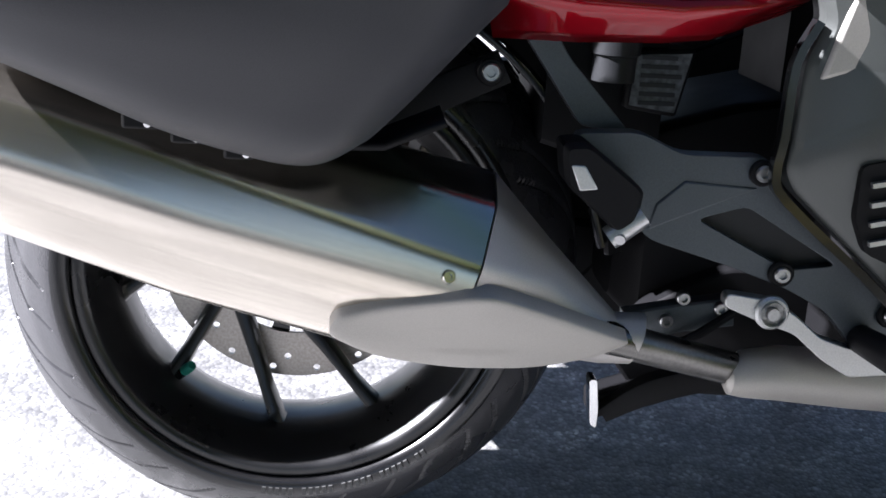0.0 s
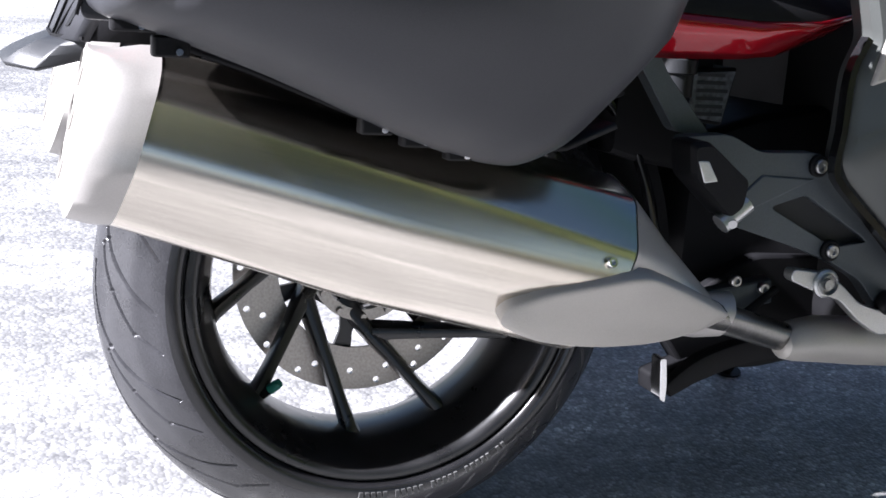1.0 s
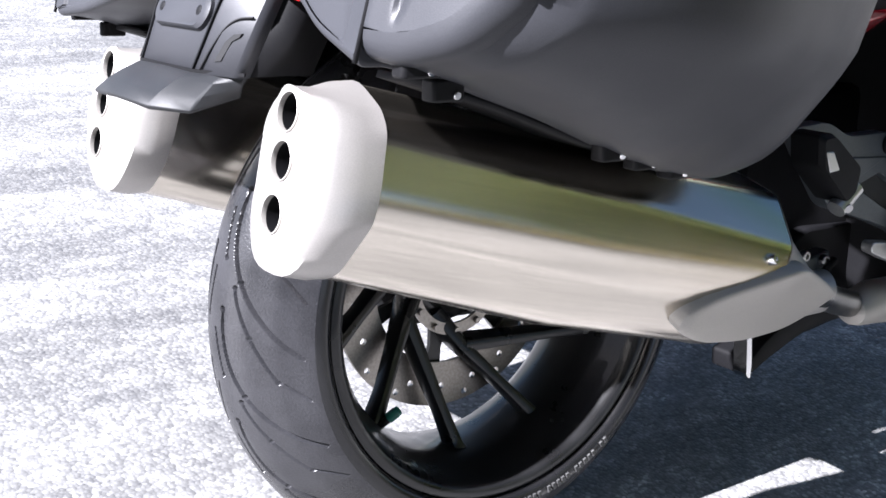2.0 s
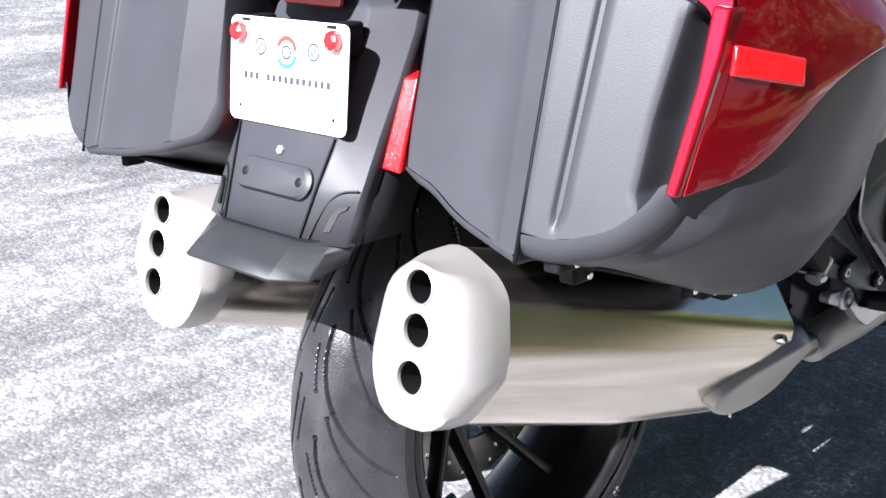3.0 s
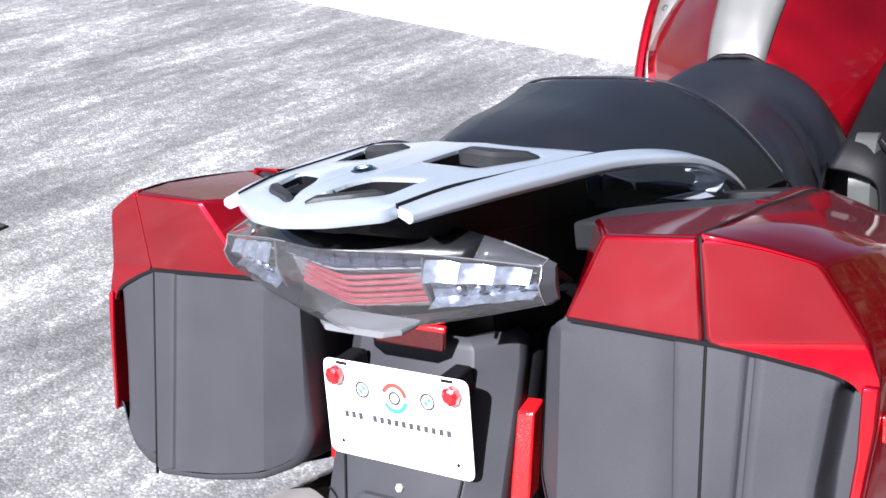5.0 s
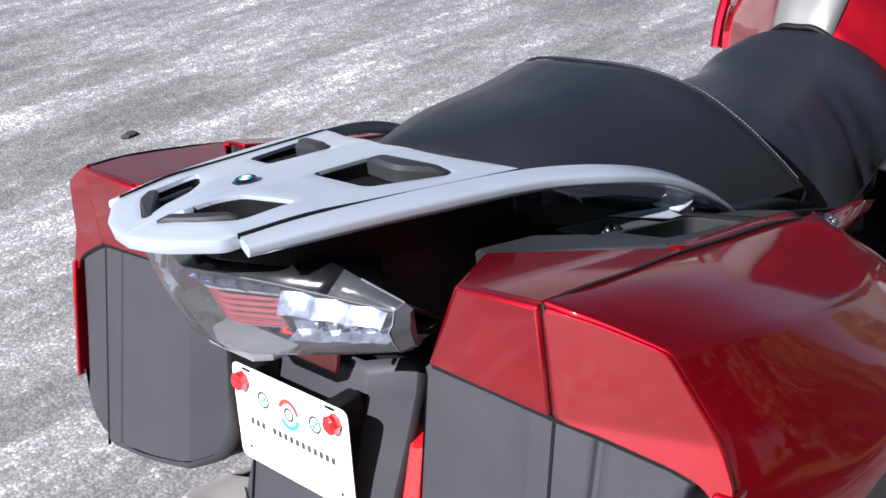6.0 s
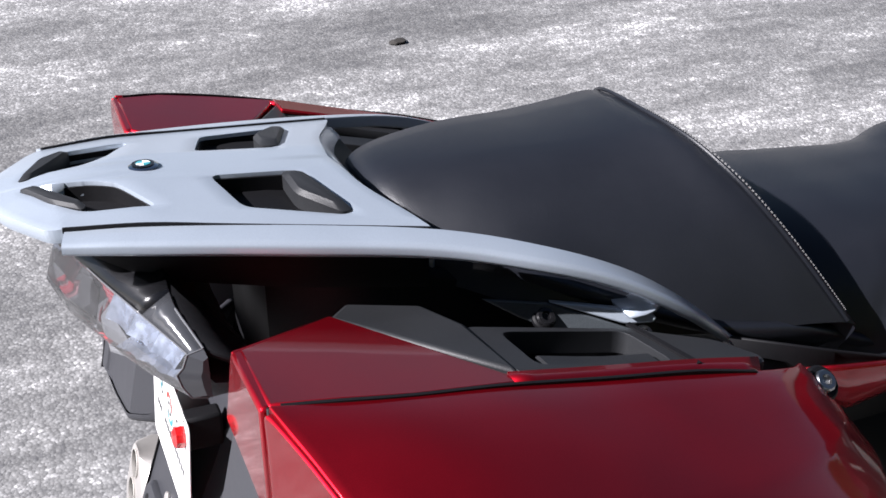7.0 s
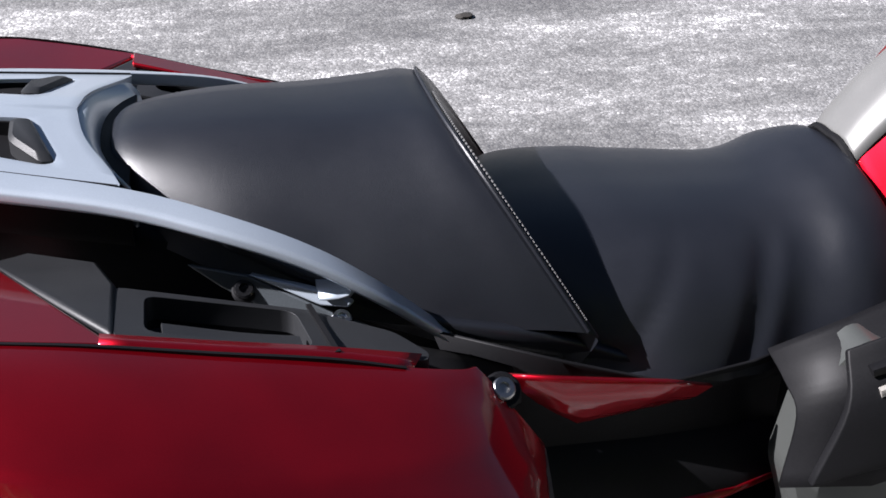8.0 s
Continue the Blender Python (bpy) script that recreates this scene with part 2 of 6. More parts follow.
def rounded(poly, r, n=4, closed=True):
    """A polyline with its corners rounded; the same number of points for the same number of corners. r: one radius or one a corner."""
    pts = [Vector(p) for p in poly]
    out, k = [], len(pts)
    for i, p in enumerate(pts):
        if not closed and i in (0, k - 1):
            out.append(p.copy())
            continue
        a, b = pts[i - 1], pts[(i + 1) % k]
        rr = r[i] if isinstance(r, (list, tuple)) else r
        da, db = a - p, b - p
        la, lb = da.length, db.length
        q = min(rr, 0.45 * la, 0.45 * lb)
        s, e = p + da / max(la, 1e-9) * q, p + db / max(lb, 1e-9) * q
        for j in range(n + 1):
            t = j / n
            out.append(s * (1 - t) ** 2 + p * 2 * t * (1 - t) + e * t ** 2)
    return out


def loft(rings, closed=True, cap0=True, cap1=True):
    """A skin over rings of equal length."""
    bm = bmesh.new()
    vs = [[bm.verts.new(p) for p in r] for r in rings]
    k = len(rings[0])
    for a, b in zip(vs, vs[1:]):
        for i in range(k if closed else k - 1):
            j = (i + 1) % k
            bm.faces.new((a[i], a[j], b[j], b[i]))
    if closed and cap0:
        bm.faces.new(vs[0])
    if closed and cap1:
        bm.faces.new(vs[-1])
    return bm


def catmull(stations, n):
    """Smooth rows between rows of points."""
    s = [[Vector(p) for p in row] for row in stations]
    s = [[2 * a - b for a, b in zip(s[0], s[1])]] + s + [[2 * a - b for a, b in zip(s[-1], s[-2])]]
    out = []
    for i in range(1, len(s) - 2):
        for j in range(n):
            t = j / n
            out.append([0.5 * (2 * b + (c - a) * t + (2 * a - 5 * b + 4 * c - d) * t * t + (3 * b - a - 3 * c + d) * t ** 3)
                        for a, b, c, d in zip(s[i - 1], s[i], s[i + 1], s[i + 2])])
    out.append(s[-2])
    return out


def curve(points, n=6):
    return [row[0] for row in catmull([[p] for p in points], n)]


def tube(points, radius, n=12, smooth=5, cap=True):
    """A pipe along points; radius: one or one a point."""
    pts = curve(points, smooth) if smooth > 1 and len(points) > 2 else [Vector(p) for p in points]
    k = len(pts)
    rad = [radius] * k if not isinstance(radius, (list, tuple)) else [
        float(np.interp(i / (k - 1), np.linspace(0, 1, len(radius)), radius)) for i in range(k)]
    rings, up = [], None
    for i, p in enumerate(pts):
        d = (pts[min(i + 1, k - 1)] - pts[max(i - 1, 0)]).normalized()
        if up is None:
            up = d.orthogonal().normalized()
        up = (up - d * up.dot(d)).normalized()
        side = d.cross(up)
        rings.append([p + rad[i] * (math.cos(a) * up + math.sin(a) * side) for a in (2 * math.pi * j / n for j in range(n))])
    return loft(rings, True, cap, cap)


def bar(points, profile, up=(0, 0, 1), smooth=5, scale=None):
    """Sweeps a closed 2D profile (side, up) along points, kept upright. scale: one factor a point."""
    pts = curve(points, smooth) if smooth > 1 and len(points) > 2 else [Vector(p) for p in points]
    k = len(pts)
    rings = []
    for i, p in enumerate(pts):
        d = (pts[min(i + 1, k - 1)] - pts[max(i - 1, 0)]).normalized()
        side = d.cross(Vector(up)).normalized()
        u = side.cross(d)
        f = 1 if scale is None else float(np.interp(i / (k - 1), np.linspace(0, 1, len(scale)), scale))
        rings.append([p + f * (a * side + b * u) for a, b in profile])
    return loft(rings)


def slab(outline, depth, crown=0.0):
    """A plate: an outline of 3D points pushed through by the vector depth."""
    a = [Vector(p) for p in outline]
    b = [p + Vector(depth) for p in a]
    return loft([a, b])


def lathe(profile, center, n=64, axis="y", a0=0.0, a1=2 * math.pi):
    """Turns (radius, along) pairs round an axis through center."""
    bm = bmesh.new()
    c = Vector(center)
    whole = abs(a1 - a0 - 2 * math.pi) < 1e-6
    rows = []
    for i in range(n if whole else n + 1):
        a = a0 + (a1 - a0) * i / n
        ca, sa = math.cos(a), math.sin(a)
        if axis == "y":
            rows.append([bm.verts.new(c + Vector((r * ca, h, r * sa))) for r, h in profile])
        elif axis == "x":
            rows.append([bm.verts.new(c + Vector((h, r * ca, r * sa))) for r, h in profile])
        else:
            rows.append([bm.verts.new(c + Vector((r * ca, r * sa, h))) for r, h in profile])
    k = len(rows)
    for i in range(k if whole else k - 1):
        a, b = rows[i], rows[(i + 1) % k]
        for j in range(len(profile) - 1):
            if profile[j][0] < 1e-7 and profile[j + 1][0] < 1e-7:
                continue
            bm.faces.new((a[j], a[j + 1], b[j + 1], b[j]))
    return bm


def disc_on(center, normal, radius, height, n=20, r2=None):
    """A short round stud that stands on center along normal, with a rounded rim."""
    r2 = radius * 0.86 if r2 is None else r2
    d = Vector(normal).normalized()
    u = d.orthogonal().normalized()
    v = d.cross(u)
    c = Vector(center)
    ring = lambda r, h: [c + d * h + r * (math.cos(2 * math.pi * i / n) * u + math.sin(2 * math.pi * i / n) * v) for i in range(n)]
    return loft([ring(radius, -height * 0.3), ring(radius, height * 0.6), ring(r2, height)])


def box(lo, hi):
    bm = bmesh.new()
    m = Matrix.Translation([(a + b) / 2 for a, b in zip(lo, hi)]) @ Matrix.Diagonal([b - a for a, b in zip(lo, hi)] + [1])
    bmesh.ops.create_cube(bm, size=1, matrix=m)
    return bm


def holed(outline, holes, depth):
    """A flat plate with holes through it. outline, holes: rings of 3D points in one plane."""
    bm = bmesh.new()
    edges = []
    for ring in [outline] + holes:
        vs = [bm.verts.new(p) for p in ring]
        edges += [bm.edges.new((a, b)) for a, b in zip(vs, vs[1:] + vs[:1])]
    bmesh.ops.triangle_fill(bm, use_beauty=True, use_dissolve=False, edges=edges)
    res = bmesh.ops.extrude_face_region(bm, geom=bm.faces[:])
    bmesh.ops.translate(bm, vec=depth, verts=[g for g in res["geom"] if isinstance(g, bmesh.types.BMVert)])
    return bm


def step(a, b, v):
    t = min(1.0, max(0.0, (v - a) / (b - a)))
    return t * t * (3 - 2 * t)


def side_of(pts, s):
    """Right-hand points as they are (s = 1) or on the left side (s = -1)."""
    return [Vector((p[0], p[1] * s, p[2])) for p in pts]


def socket_bolt(parent, center, normal, r=0.008, mat=None, name="bolt"):
    """A bolt with a round head and a hollow in it."""
    d = Vector(normal).normalized()
    u = d.orthogonal().normalized()
    v = d.cross(u)
    c = Vector(center)
    ring = lambda rr, h, n=16: [c + d * h + rr * (math.cos(2 * math.pi * i / n) * u + math.sin(2 * math.pi * i / n) * v) for i in range(n)]
    return part(name, loft([ring(r, -0.004), ring(r, 0.003), ring(r * 0.85, 0.0045), ring(r * 0.5, 0.0045), ring(r * 0.45, 0.001)]), mat or BOLT, parent)


# ---- ground ----
def ground_sheet():
    bm = bmesh.new()
    bmesh.ops.create_grid(bm, x_segments=4, y_segments=4, size=60)
    return bm


ground = part("ground", ground_sheet(), ASPHALT, None)
tagged(ground, "worn grey asphalt with pale stones, sunlit", "asphalt", kind="structure")
apron = part("pavement", box((3.45, -3.69, -0.05), (40, 20, 0.012)), CONCRETE, None, bevel=0.004)
lawn = part("lawn", box((0.6, -40, -0.05), (40, -3.7, 0.03)), material("dry_grass", (0.15, 0.125, 0.035), 0.9, grain=0.45, grain_scale=30, stain=0.35, stain_scale=1.2, bump=0.01, spec=0.1), None, bevel=0.01)
tagged(lawn, "dry yellow-green grass beside the asphalt lot", "lawn", kind="structure")
tagged(apron, "pale sunlit concrete beyond the asphalt", "pavement", kind="structure")


# ---- trees beside the lot, out of view: mirrored in paint and steel, some added for shade ----
def tree():
    rnd = random.Random(4)
    t = thing("tree", "broad leafy tree with green and brown leaves, out of view beside the lot, for reflections and shade", "tree", group="trees round the lot")
    trunk = tube([(0, 0, -0.1), (0.05, 0.02, 1.2), (-0.03, 0.06, 2.6), (0.04, 0.0, 4.6)], [0.22, 0.17, 0.13, 0.05], 12, 4)
    part("trunk", trunk, BARK, t)
    tips = []
    for k in range(14):
        a, h = k * 2.4, 1.5 + 0.2 * k
        r = 1.9 - 0.07 * k + 0.4 * rnd.random()
        e = Vector((r * math.cos(a), r * math.sin(a), h + 0.7 + 0.5 * rnd.random()))
        b = Vector((0.0, 0.03, h))
        m = b.lerp(e, 0.5) + Vector((0, 0, 0.16))
        part("limb", tube([b, m, e], [0.07, 0.045, 0.012], 7, 3), BARK, t)
        tips += [e, m, e.lerp(m, 0.5)]
    tips += [Vector((0, 0, 5.0)), Vector((0.3, 0.3, 4.5)), Vector((-0.4, -0.2, 4.6))]
    vs, fs = [], []
    for c in tips:
        rad = 0.55 + 0.35 * rnd.random()
        for _ in range(260):
            d = Vector((rnd.gauss(0, 1), rnd.gauss(0, 1), rnd.gauss(0, 0.8)))
            p = c + d.normalized() * rad * rnd.random() ** 0.45
            u = Vector((rnd.gauss(0, 1), rnd.gauss(0, 1), rnd.gauss(0, 1))).normalized()
            v = u.orthogonal().normalized()
            w = 0.07 + 0.08 * rnd.random()
            i = len(vs)
            vs += [p - u * w, p - v * w * 0.5, p + u * w, p + v * w * 0.5]
            fs.append((i, i + 1, i + 2, i + 3))
    me = bpy.data.meshes.new("crown")
    me.from_pydata([tuple(v) for v in vs], [], fs)
    me.materials.append(LEAF)
    crown = new("crown", me)
    crown.parent = t
    return t


# this tree and its first four copies: unseen, added to shade the right-hand ground
first = tree()
first.matrix_world = pose(-7.4, -3.9, 0, 0, 0, 20)
for x, y, turn in ((-4.7, -3.9, 190), (-9.8, -3.8, 75), (-6.2, -6.4, 310), (-8.8, -6.8, 120), (31.0, -12.0, 320), (34.0, -4.0, 45), (36.0, 3.0, 145)):
    copy_thing(first, pose(x, y, 0, 0, 0, turn))
# young trees and shrubs on the grass ahead
for k in range(7):
    size = 0.85 + 0.1 * math.sin(2.1 * k)
    copy_thing(first, pose(4.6 + 1.9 * k, -6.9 - 1.1 * (k % 2), 0, 0, 0, 83 * k + 10) @ Matrix.Diagonal((size, size, size, 1)))
for k in range(9):
    size = 0.34 + 0.06 * math.sin(1.7 * k)
    copy_thing(first, pose(4.2 + 1.3 * k, -6.2 + 0.4 * math.sin(2.9 * k), 0, 0, 0, 59 * k) @ Matrix.Diagonal((size, size, size, 1)))
# tall unseen trees beside the camera's way, added to block skylight, and two staggered rows of low ones across the lot
for k, x in enumerate((-6.5, -4.0, 1.8, 5.2, 8.8, 12.4)):
    copy_thing(first, pose(1.4 * x, -13.0 - 1.2 * (k % 2), 0, 0, 0, 70 * k + 25) @ Matrix.Diagonal((2.2, 2.2, 2.2, 1)))
for k in range(36):
    small = 0.30 + 0.05 * math.sin(3.7 * k)
    if abs(k - 14) < 6:
        continue
    copy_thing(first, pose(-16 + 1.15 * k, -19.5 - 1.9 * (k % 2) + 0.4 * math.sin(2.3 * k), 0, 0, 0, 47 * k) @ Matrix.Diagonal((small, small, small, 1)))


def clod():
    rnd = random.Random(8)
    bm = bmesh.new()
    bmesh.ops.create_icosphere(bm, subdivisions=2, radius=1.0)
    for v in bm.verts:
        v.co *= 0.8 + 0.35 * rnd.random()
        v.co = Vector((v.co.x * 0.028, v.co.y * 0.017, v.co.z * 0.008))
    ob = part("clod_of_earth", bm, material("dark_earth", (0.03, 0.027, 0.024), 0.9, grain=0.3, stain=0.3), None, angle=20)
    tagged(ob, "small dark clod of earth on the asphalt", "clod")
    ob.matrix_world = pose(0.67, 2.24, 0.004, 0, 0, 10)


clod()


# ---- the motorcycle ----
bike = thing("motorcycle", "red and grey touring motorcycle with side cases on its stand", "motorcycle")
bike.matrix_world = BIKE
AXLE = Vector((-0.033, 0.0, 0.287))


# -- rear wheel --
def tyre_mesh(rows=300):
    half = [(0.0, 0.318), (0.02, 0.3155), (0.038, 0.306), (0.065, 0.283), (0.083, 0.260), (0.0905, 0.2485), (0.0925, 0.240), (0.088, 0.232), (0.079, 0.229)]
    ys = np.array([p[0] for p in half])
    rs = np.array([p[1] for p in half])
    s = np.r_[0, np.cumsum(np.hypot(np.diff(ys), np.diff(rs)))]
    q = np.linspace(0, s[-1], rows // 2 + 1)
    yy, rr = np.interp(q, s, ys), np.interp(q, s, rs)
    # round the corners of the profile
    for _ in range(60):
        yy[1:-1] = (yy[:-2] + 2 * yy[1:-1] + yy[2:]) / 4
        rr[1:-1] = (rr[:-2] + 2 * rr[1:-1] + rr[2:]) / 4
        rr[0] = rr[1]
    Y, Rr = np.r_[-yy[::-1], yy[1:]], np.r_[rr[::-1], rr[1:]]
    Q = np.r_[-q[::-1], q[1:]]
    # fine steps over the open rear half, wider ones under the fender
    ang = np.r_[np.linspace(np.radians(125), np.radians(300), 1500, endpoint=False), np.linspace(np.radians(300), np.radians(485), 260, endpoint=False)]
    n = len(ang)
    A, QQ = np.meshgrid(ang, Q, indexing="ij")
    depth = np.zeros_like(A)
    per = np.radians(22.5)

    def groove(a0, a1, q0, q1, power, width, deep, side, pits=()):
        # a groove with round ends that runs from the angle a0 to a1 while it moves out from q0 to q1
        off = 0.0 if side < 0 else per / 2
        u = np.linspace(0, 1, 25)
        ca, cq = a0 + (a1 - a0) * u, side * (q0 + (q1 - q0) * u ** power)
        for k in range(-2, 2):
            loc = np.mod(A - off, per) - k * per
            best = np.full(A.shape, 1.0)
            near = (loc > a0 - 0.03) & (loc < a1 + 0.03) & (QQ * side > min(q0, q1) - 0.01) & (QQ * side < max(q0, q1) + 0.01)
            if not near.any():
                continue
            la, lq = loc[near] * 0.3, QQ[near]
            d = np.full(la.shape, 1.0)
            for i in range(24):
                x0, y0, x1, y1 = ca[i] * 0.3, cq[i], ca[i + 1] * 0.3, cq[i + 1]
                t = np.clip(((la - x0) * (x1 - x0) + (lq - y0) * (y1 - y0)) / ((x1 - x0) ** 2 + (y1 - y0) ** 2), 0, 1)
                d = np.minimum(d, np.hypot(la - x0 - t * (x1 - x0), lq - y0 - t * (y1 - y0)))
            for f in pits:
                i = int(f * 24)
                d = np.minimum(d, np.hypot(la - ca[i] * 0.3, lq - cq[i]) - 0.0012)
            best[near] = d
            v = np.clip((width + 0.0006 - best) / 0.0012, 0, 1)
            np.maximum(depth, deep * v * v * (3 - 2 * v), out=depth)

    d = np.radians
    base = d(180) % per
    for side in (-1, 1):
        groove(base + d(-4), base + d(27), 0.016, 0.104, 2.4, 0.0020, 0.006, side, (0.0, 0.55))
        groove(base + d(-8.5), base + d(9.6), 0.030, 0.076, 1.25, 0.0012, 0.005, side, (0.0, 0.5, 1.0))
        groove(base + d(9.6), base + d(14.5), 0.076, 0.105, 0.8, 0.0012, 0.005, side)
        groove(base + d(0), base + d(9), 0.004, 0.012, 1.2, 0.0012, 0.005, side, (1.0,))
    R = np.broadcast_to(Rr, A.shape) - depth
    V = np.stack([AXLE.x + R * np.cos(A), np.broadcast_to(Y, A.shape), AXLE.z + R * np.sin(A)], -1).reshape(-1, 3)
    m = len(Q)
    i = np.arange(n)[:, None] * m
    i2 = (np.arange(n)[:, None] + 1) % n * m
    j = np.arange(m - 1)[None, :]
    F = np.stack([i + j, i + j + 1, i2 + j + 1, i2 + j], -1).reshape(-1, 4)
    me = bpy.data.meshes.new("tyre")
    me.from_pydata(V.tolist(), [], F.tolist())
    me.polygons.foreach_set("use_smooth", [True] * len(me.polygons))
    me.set_sharp_from_angle(angle=radians(40))
    me.materials.append(RUBBER)
    me.materials.append(SIDEWALL)
    flank = (np.abs(Q[:-1] + Q[1:]) / 2 > s[5] - 0.003).astype(int)
    me.polygons.foreach_set("material_index", np.tile(flank, n))
    ob = new("tyre", me)
    return ob


def rear_wheel():
    w = new("rear_wheel")
    w.parent = bike
    w["label"] = "black cast rear wheel with paired spokes and a wide tyre"
    ty = tyre_mesh()
    ty.parent = w
    ty["label"] = "wide black tyre with curved grooves"
    rim = [(0.2295, -0.079), (0.2295, -0.083), (0.2245, -0.0855), (0.218, -0.084), (0.214, -0.078), (0.209, -0.070), (0.206, -0.060), (0.199, -0.048), (0.193, -0.03),
           (0.191, 0.0), (0.192, 0.03), (0.199, 0.055), (0.212, 0.074), (0.222, 0.083), (0.2295, 0.082), (0.2295, 0.076), (0.215, 0.05), (0.208, 0.0), (0.215, -0.055), (0.2295, -0.079)]
    part("rim", lathe(rim, AXLE, 96), RIM, w, "gloss black rim", angle=50)
    part("hub", lathe([(0.0, 0.055), (0.020, 0.055), (0.022, 0.036), (0.040, 0.030), (0.050, 0.034), (0.056, 0.044), (0.056, 0.075), (0.0, 0.08)], AXLE, 40), RIM, w)
    # five forked spokes, each with one straight leg off the hub's rim and one that branches from it
    legs = ([(0.199, -0.070, -0.012), (0.185, -0.068, -0.011), (0.145, -0.064, -0.003), (0.100, -0.059, 0.010), (0.0585, -0.0546, 0.022), (0.0116, -0.0435, 0.040)],
            [(0.197, 0.067, -0.012), (0.182, 0.057, -0.010), (0.148, 0.026, -0.002), (0.105, -0.013, 0.010), (0.062, -0.052, 0.022)])
    for k in range(5):
        mid = radians(-113 + 72 * k)
        out, turn = Vector((math.cos(mid), 0, math.sin(mid))), Vector((-math.sin(mid), 0, math.cos(mid)))
        for leg, flare in zip(legs, ([2.1, 1.0, 0.80, 0.85, 1.05, 1.3], [2.1, 1.0, 0.82, 0.95, 1.15])):
            pts = [AXLE + out * a + turn * b + Vector((0, y, 0)) for a, b, y in leg]
            prof = rounded([(-0.0115, -0.011), (0.0115, -0.011), (0.007, 0.012), (-0.007, 0.012)], 0.004, 2)
            part("spoke", bar(pts, prof, up=(0, -1, 0), smooth=5, scale=flare), RIM, w)
    # brake disc with holes
    ring = lambda r, c=(0, 0), n=72: [AXLE + Vector((c[0] + r * math.cos(2 * math.pi * i / n), 0.033, c[1] + r * math.sin(2 * math.pi * i / n))) for i in range(n)]
    holes = [ring(0.104)]
    for k in range(18):
        a = 2 * math.pi * k / 18
        for r, da in ((0.149, 0.0), (0.134, 0.11)):
            holes.append(ring(0.0042, (r * math.cos(a + da), r * math.sin(a + da)), 10))
    part("brake_disc", holed(ring(0.158), holes, (0, 0.005, 0)), DISC, w, "drilled steel brake disc", angle=40)
    for k in range(6):
        a = radians(20 + 60 * k)
        u, v = Vector((math.cos(a), 0, math.sin(a))), Vector((-math.sin(a), 0, math.cos(a)))
        arm = [AXLE + u * r + v * b + Vector((0, 0.039, 0)) for r, b in ((0.045, -0.016), (0.085, -0.008), (0.113, -0.012), (0.113, 0.012), (0.085, 0.008), (0.045, 0.016))]
        part("carrier_arm", slab(rounded(arm, 0.004, 2), (0, 0.006, 0)), RIM, w)
    part("sensor_ring", lathe([(0.052, 0.02), (0.066, 0.02), (0.066, 0.024), (0.052, 0.024), (0.052, 0.02)], AXLE, 48), DISC, w)
    for k in range(24):
        a = 2 * math.pi * k / 24
        c = AXLE + Vector((0.06 * math.cos(a), 0.018, 0.06 * math.sin(a)))
        if k % 2 == 0:
            part("sensor_tooth", disc_on(c, (0, -1, 0), 0.0042, 0.003, 8), DISC, w)
    va = radians(-132.6)
    vc = AXLE + Vector((0.188 * math.cos(va), -0.02, 0.188 * math.sin(va)))
    inward = Vector((-math.cos(va), -0.5, -math.sin(va)))
    valve = part("valve", tube([vc - inward * 0.008, vc, vc + inward * 0.012], 0.0055, 10, 1), GLOSS, w)
    part("valve_cap", disc_on(vc + inward * 0.012, inward, 0.0062, 0.012, 12), GREEN, valve, "green valve cap")
    # worn lettering moulded on the sidewall
    for k in range(26):
        a = radians(-96 + k * 1.75)
        if k % 6 == 5:
            continue
        wdt, r = 0.0042, 0.2445
        c = AXLE + Vector((r * math.cos(a), -0.0935, r * math.sin(a)))
        t = Vector((-math.sin(a), 0, math.cos(a)))
        rad = Vector((math.cos(a), 0, math.sin(a)))
        hh = 0.004
        out = [c + t * sx * wdt / 2 + rad * sz * hh for sx, sz in ((-1, -1), (1, -1), (1, 1), (-1, 1))]
        part("lettering", slab(out, (0, 0.004, 0)), WORN, w)
    return w


wheel = rear_wheel()


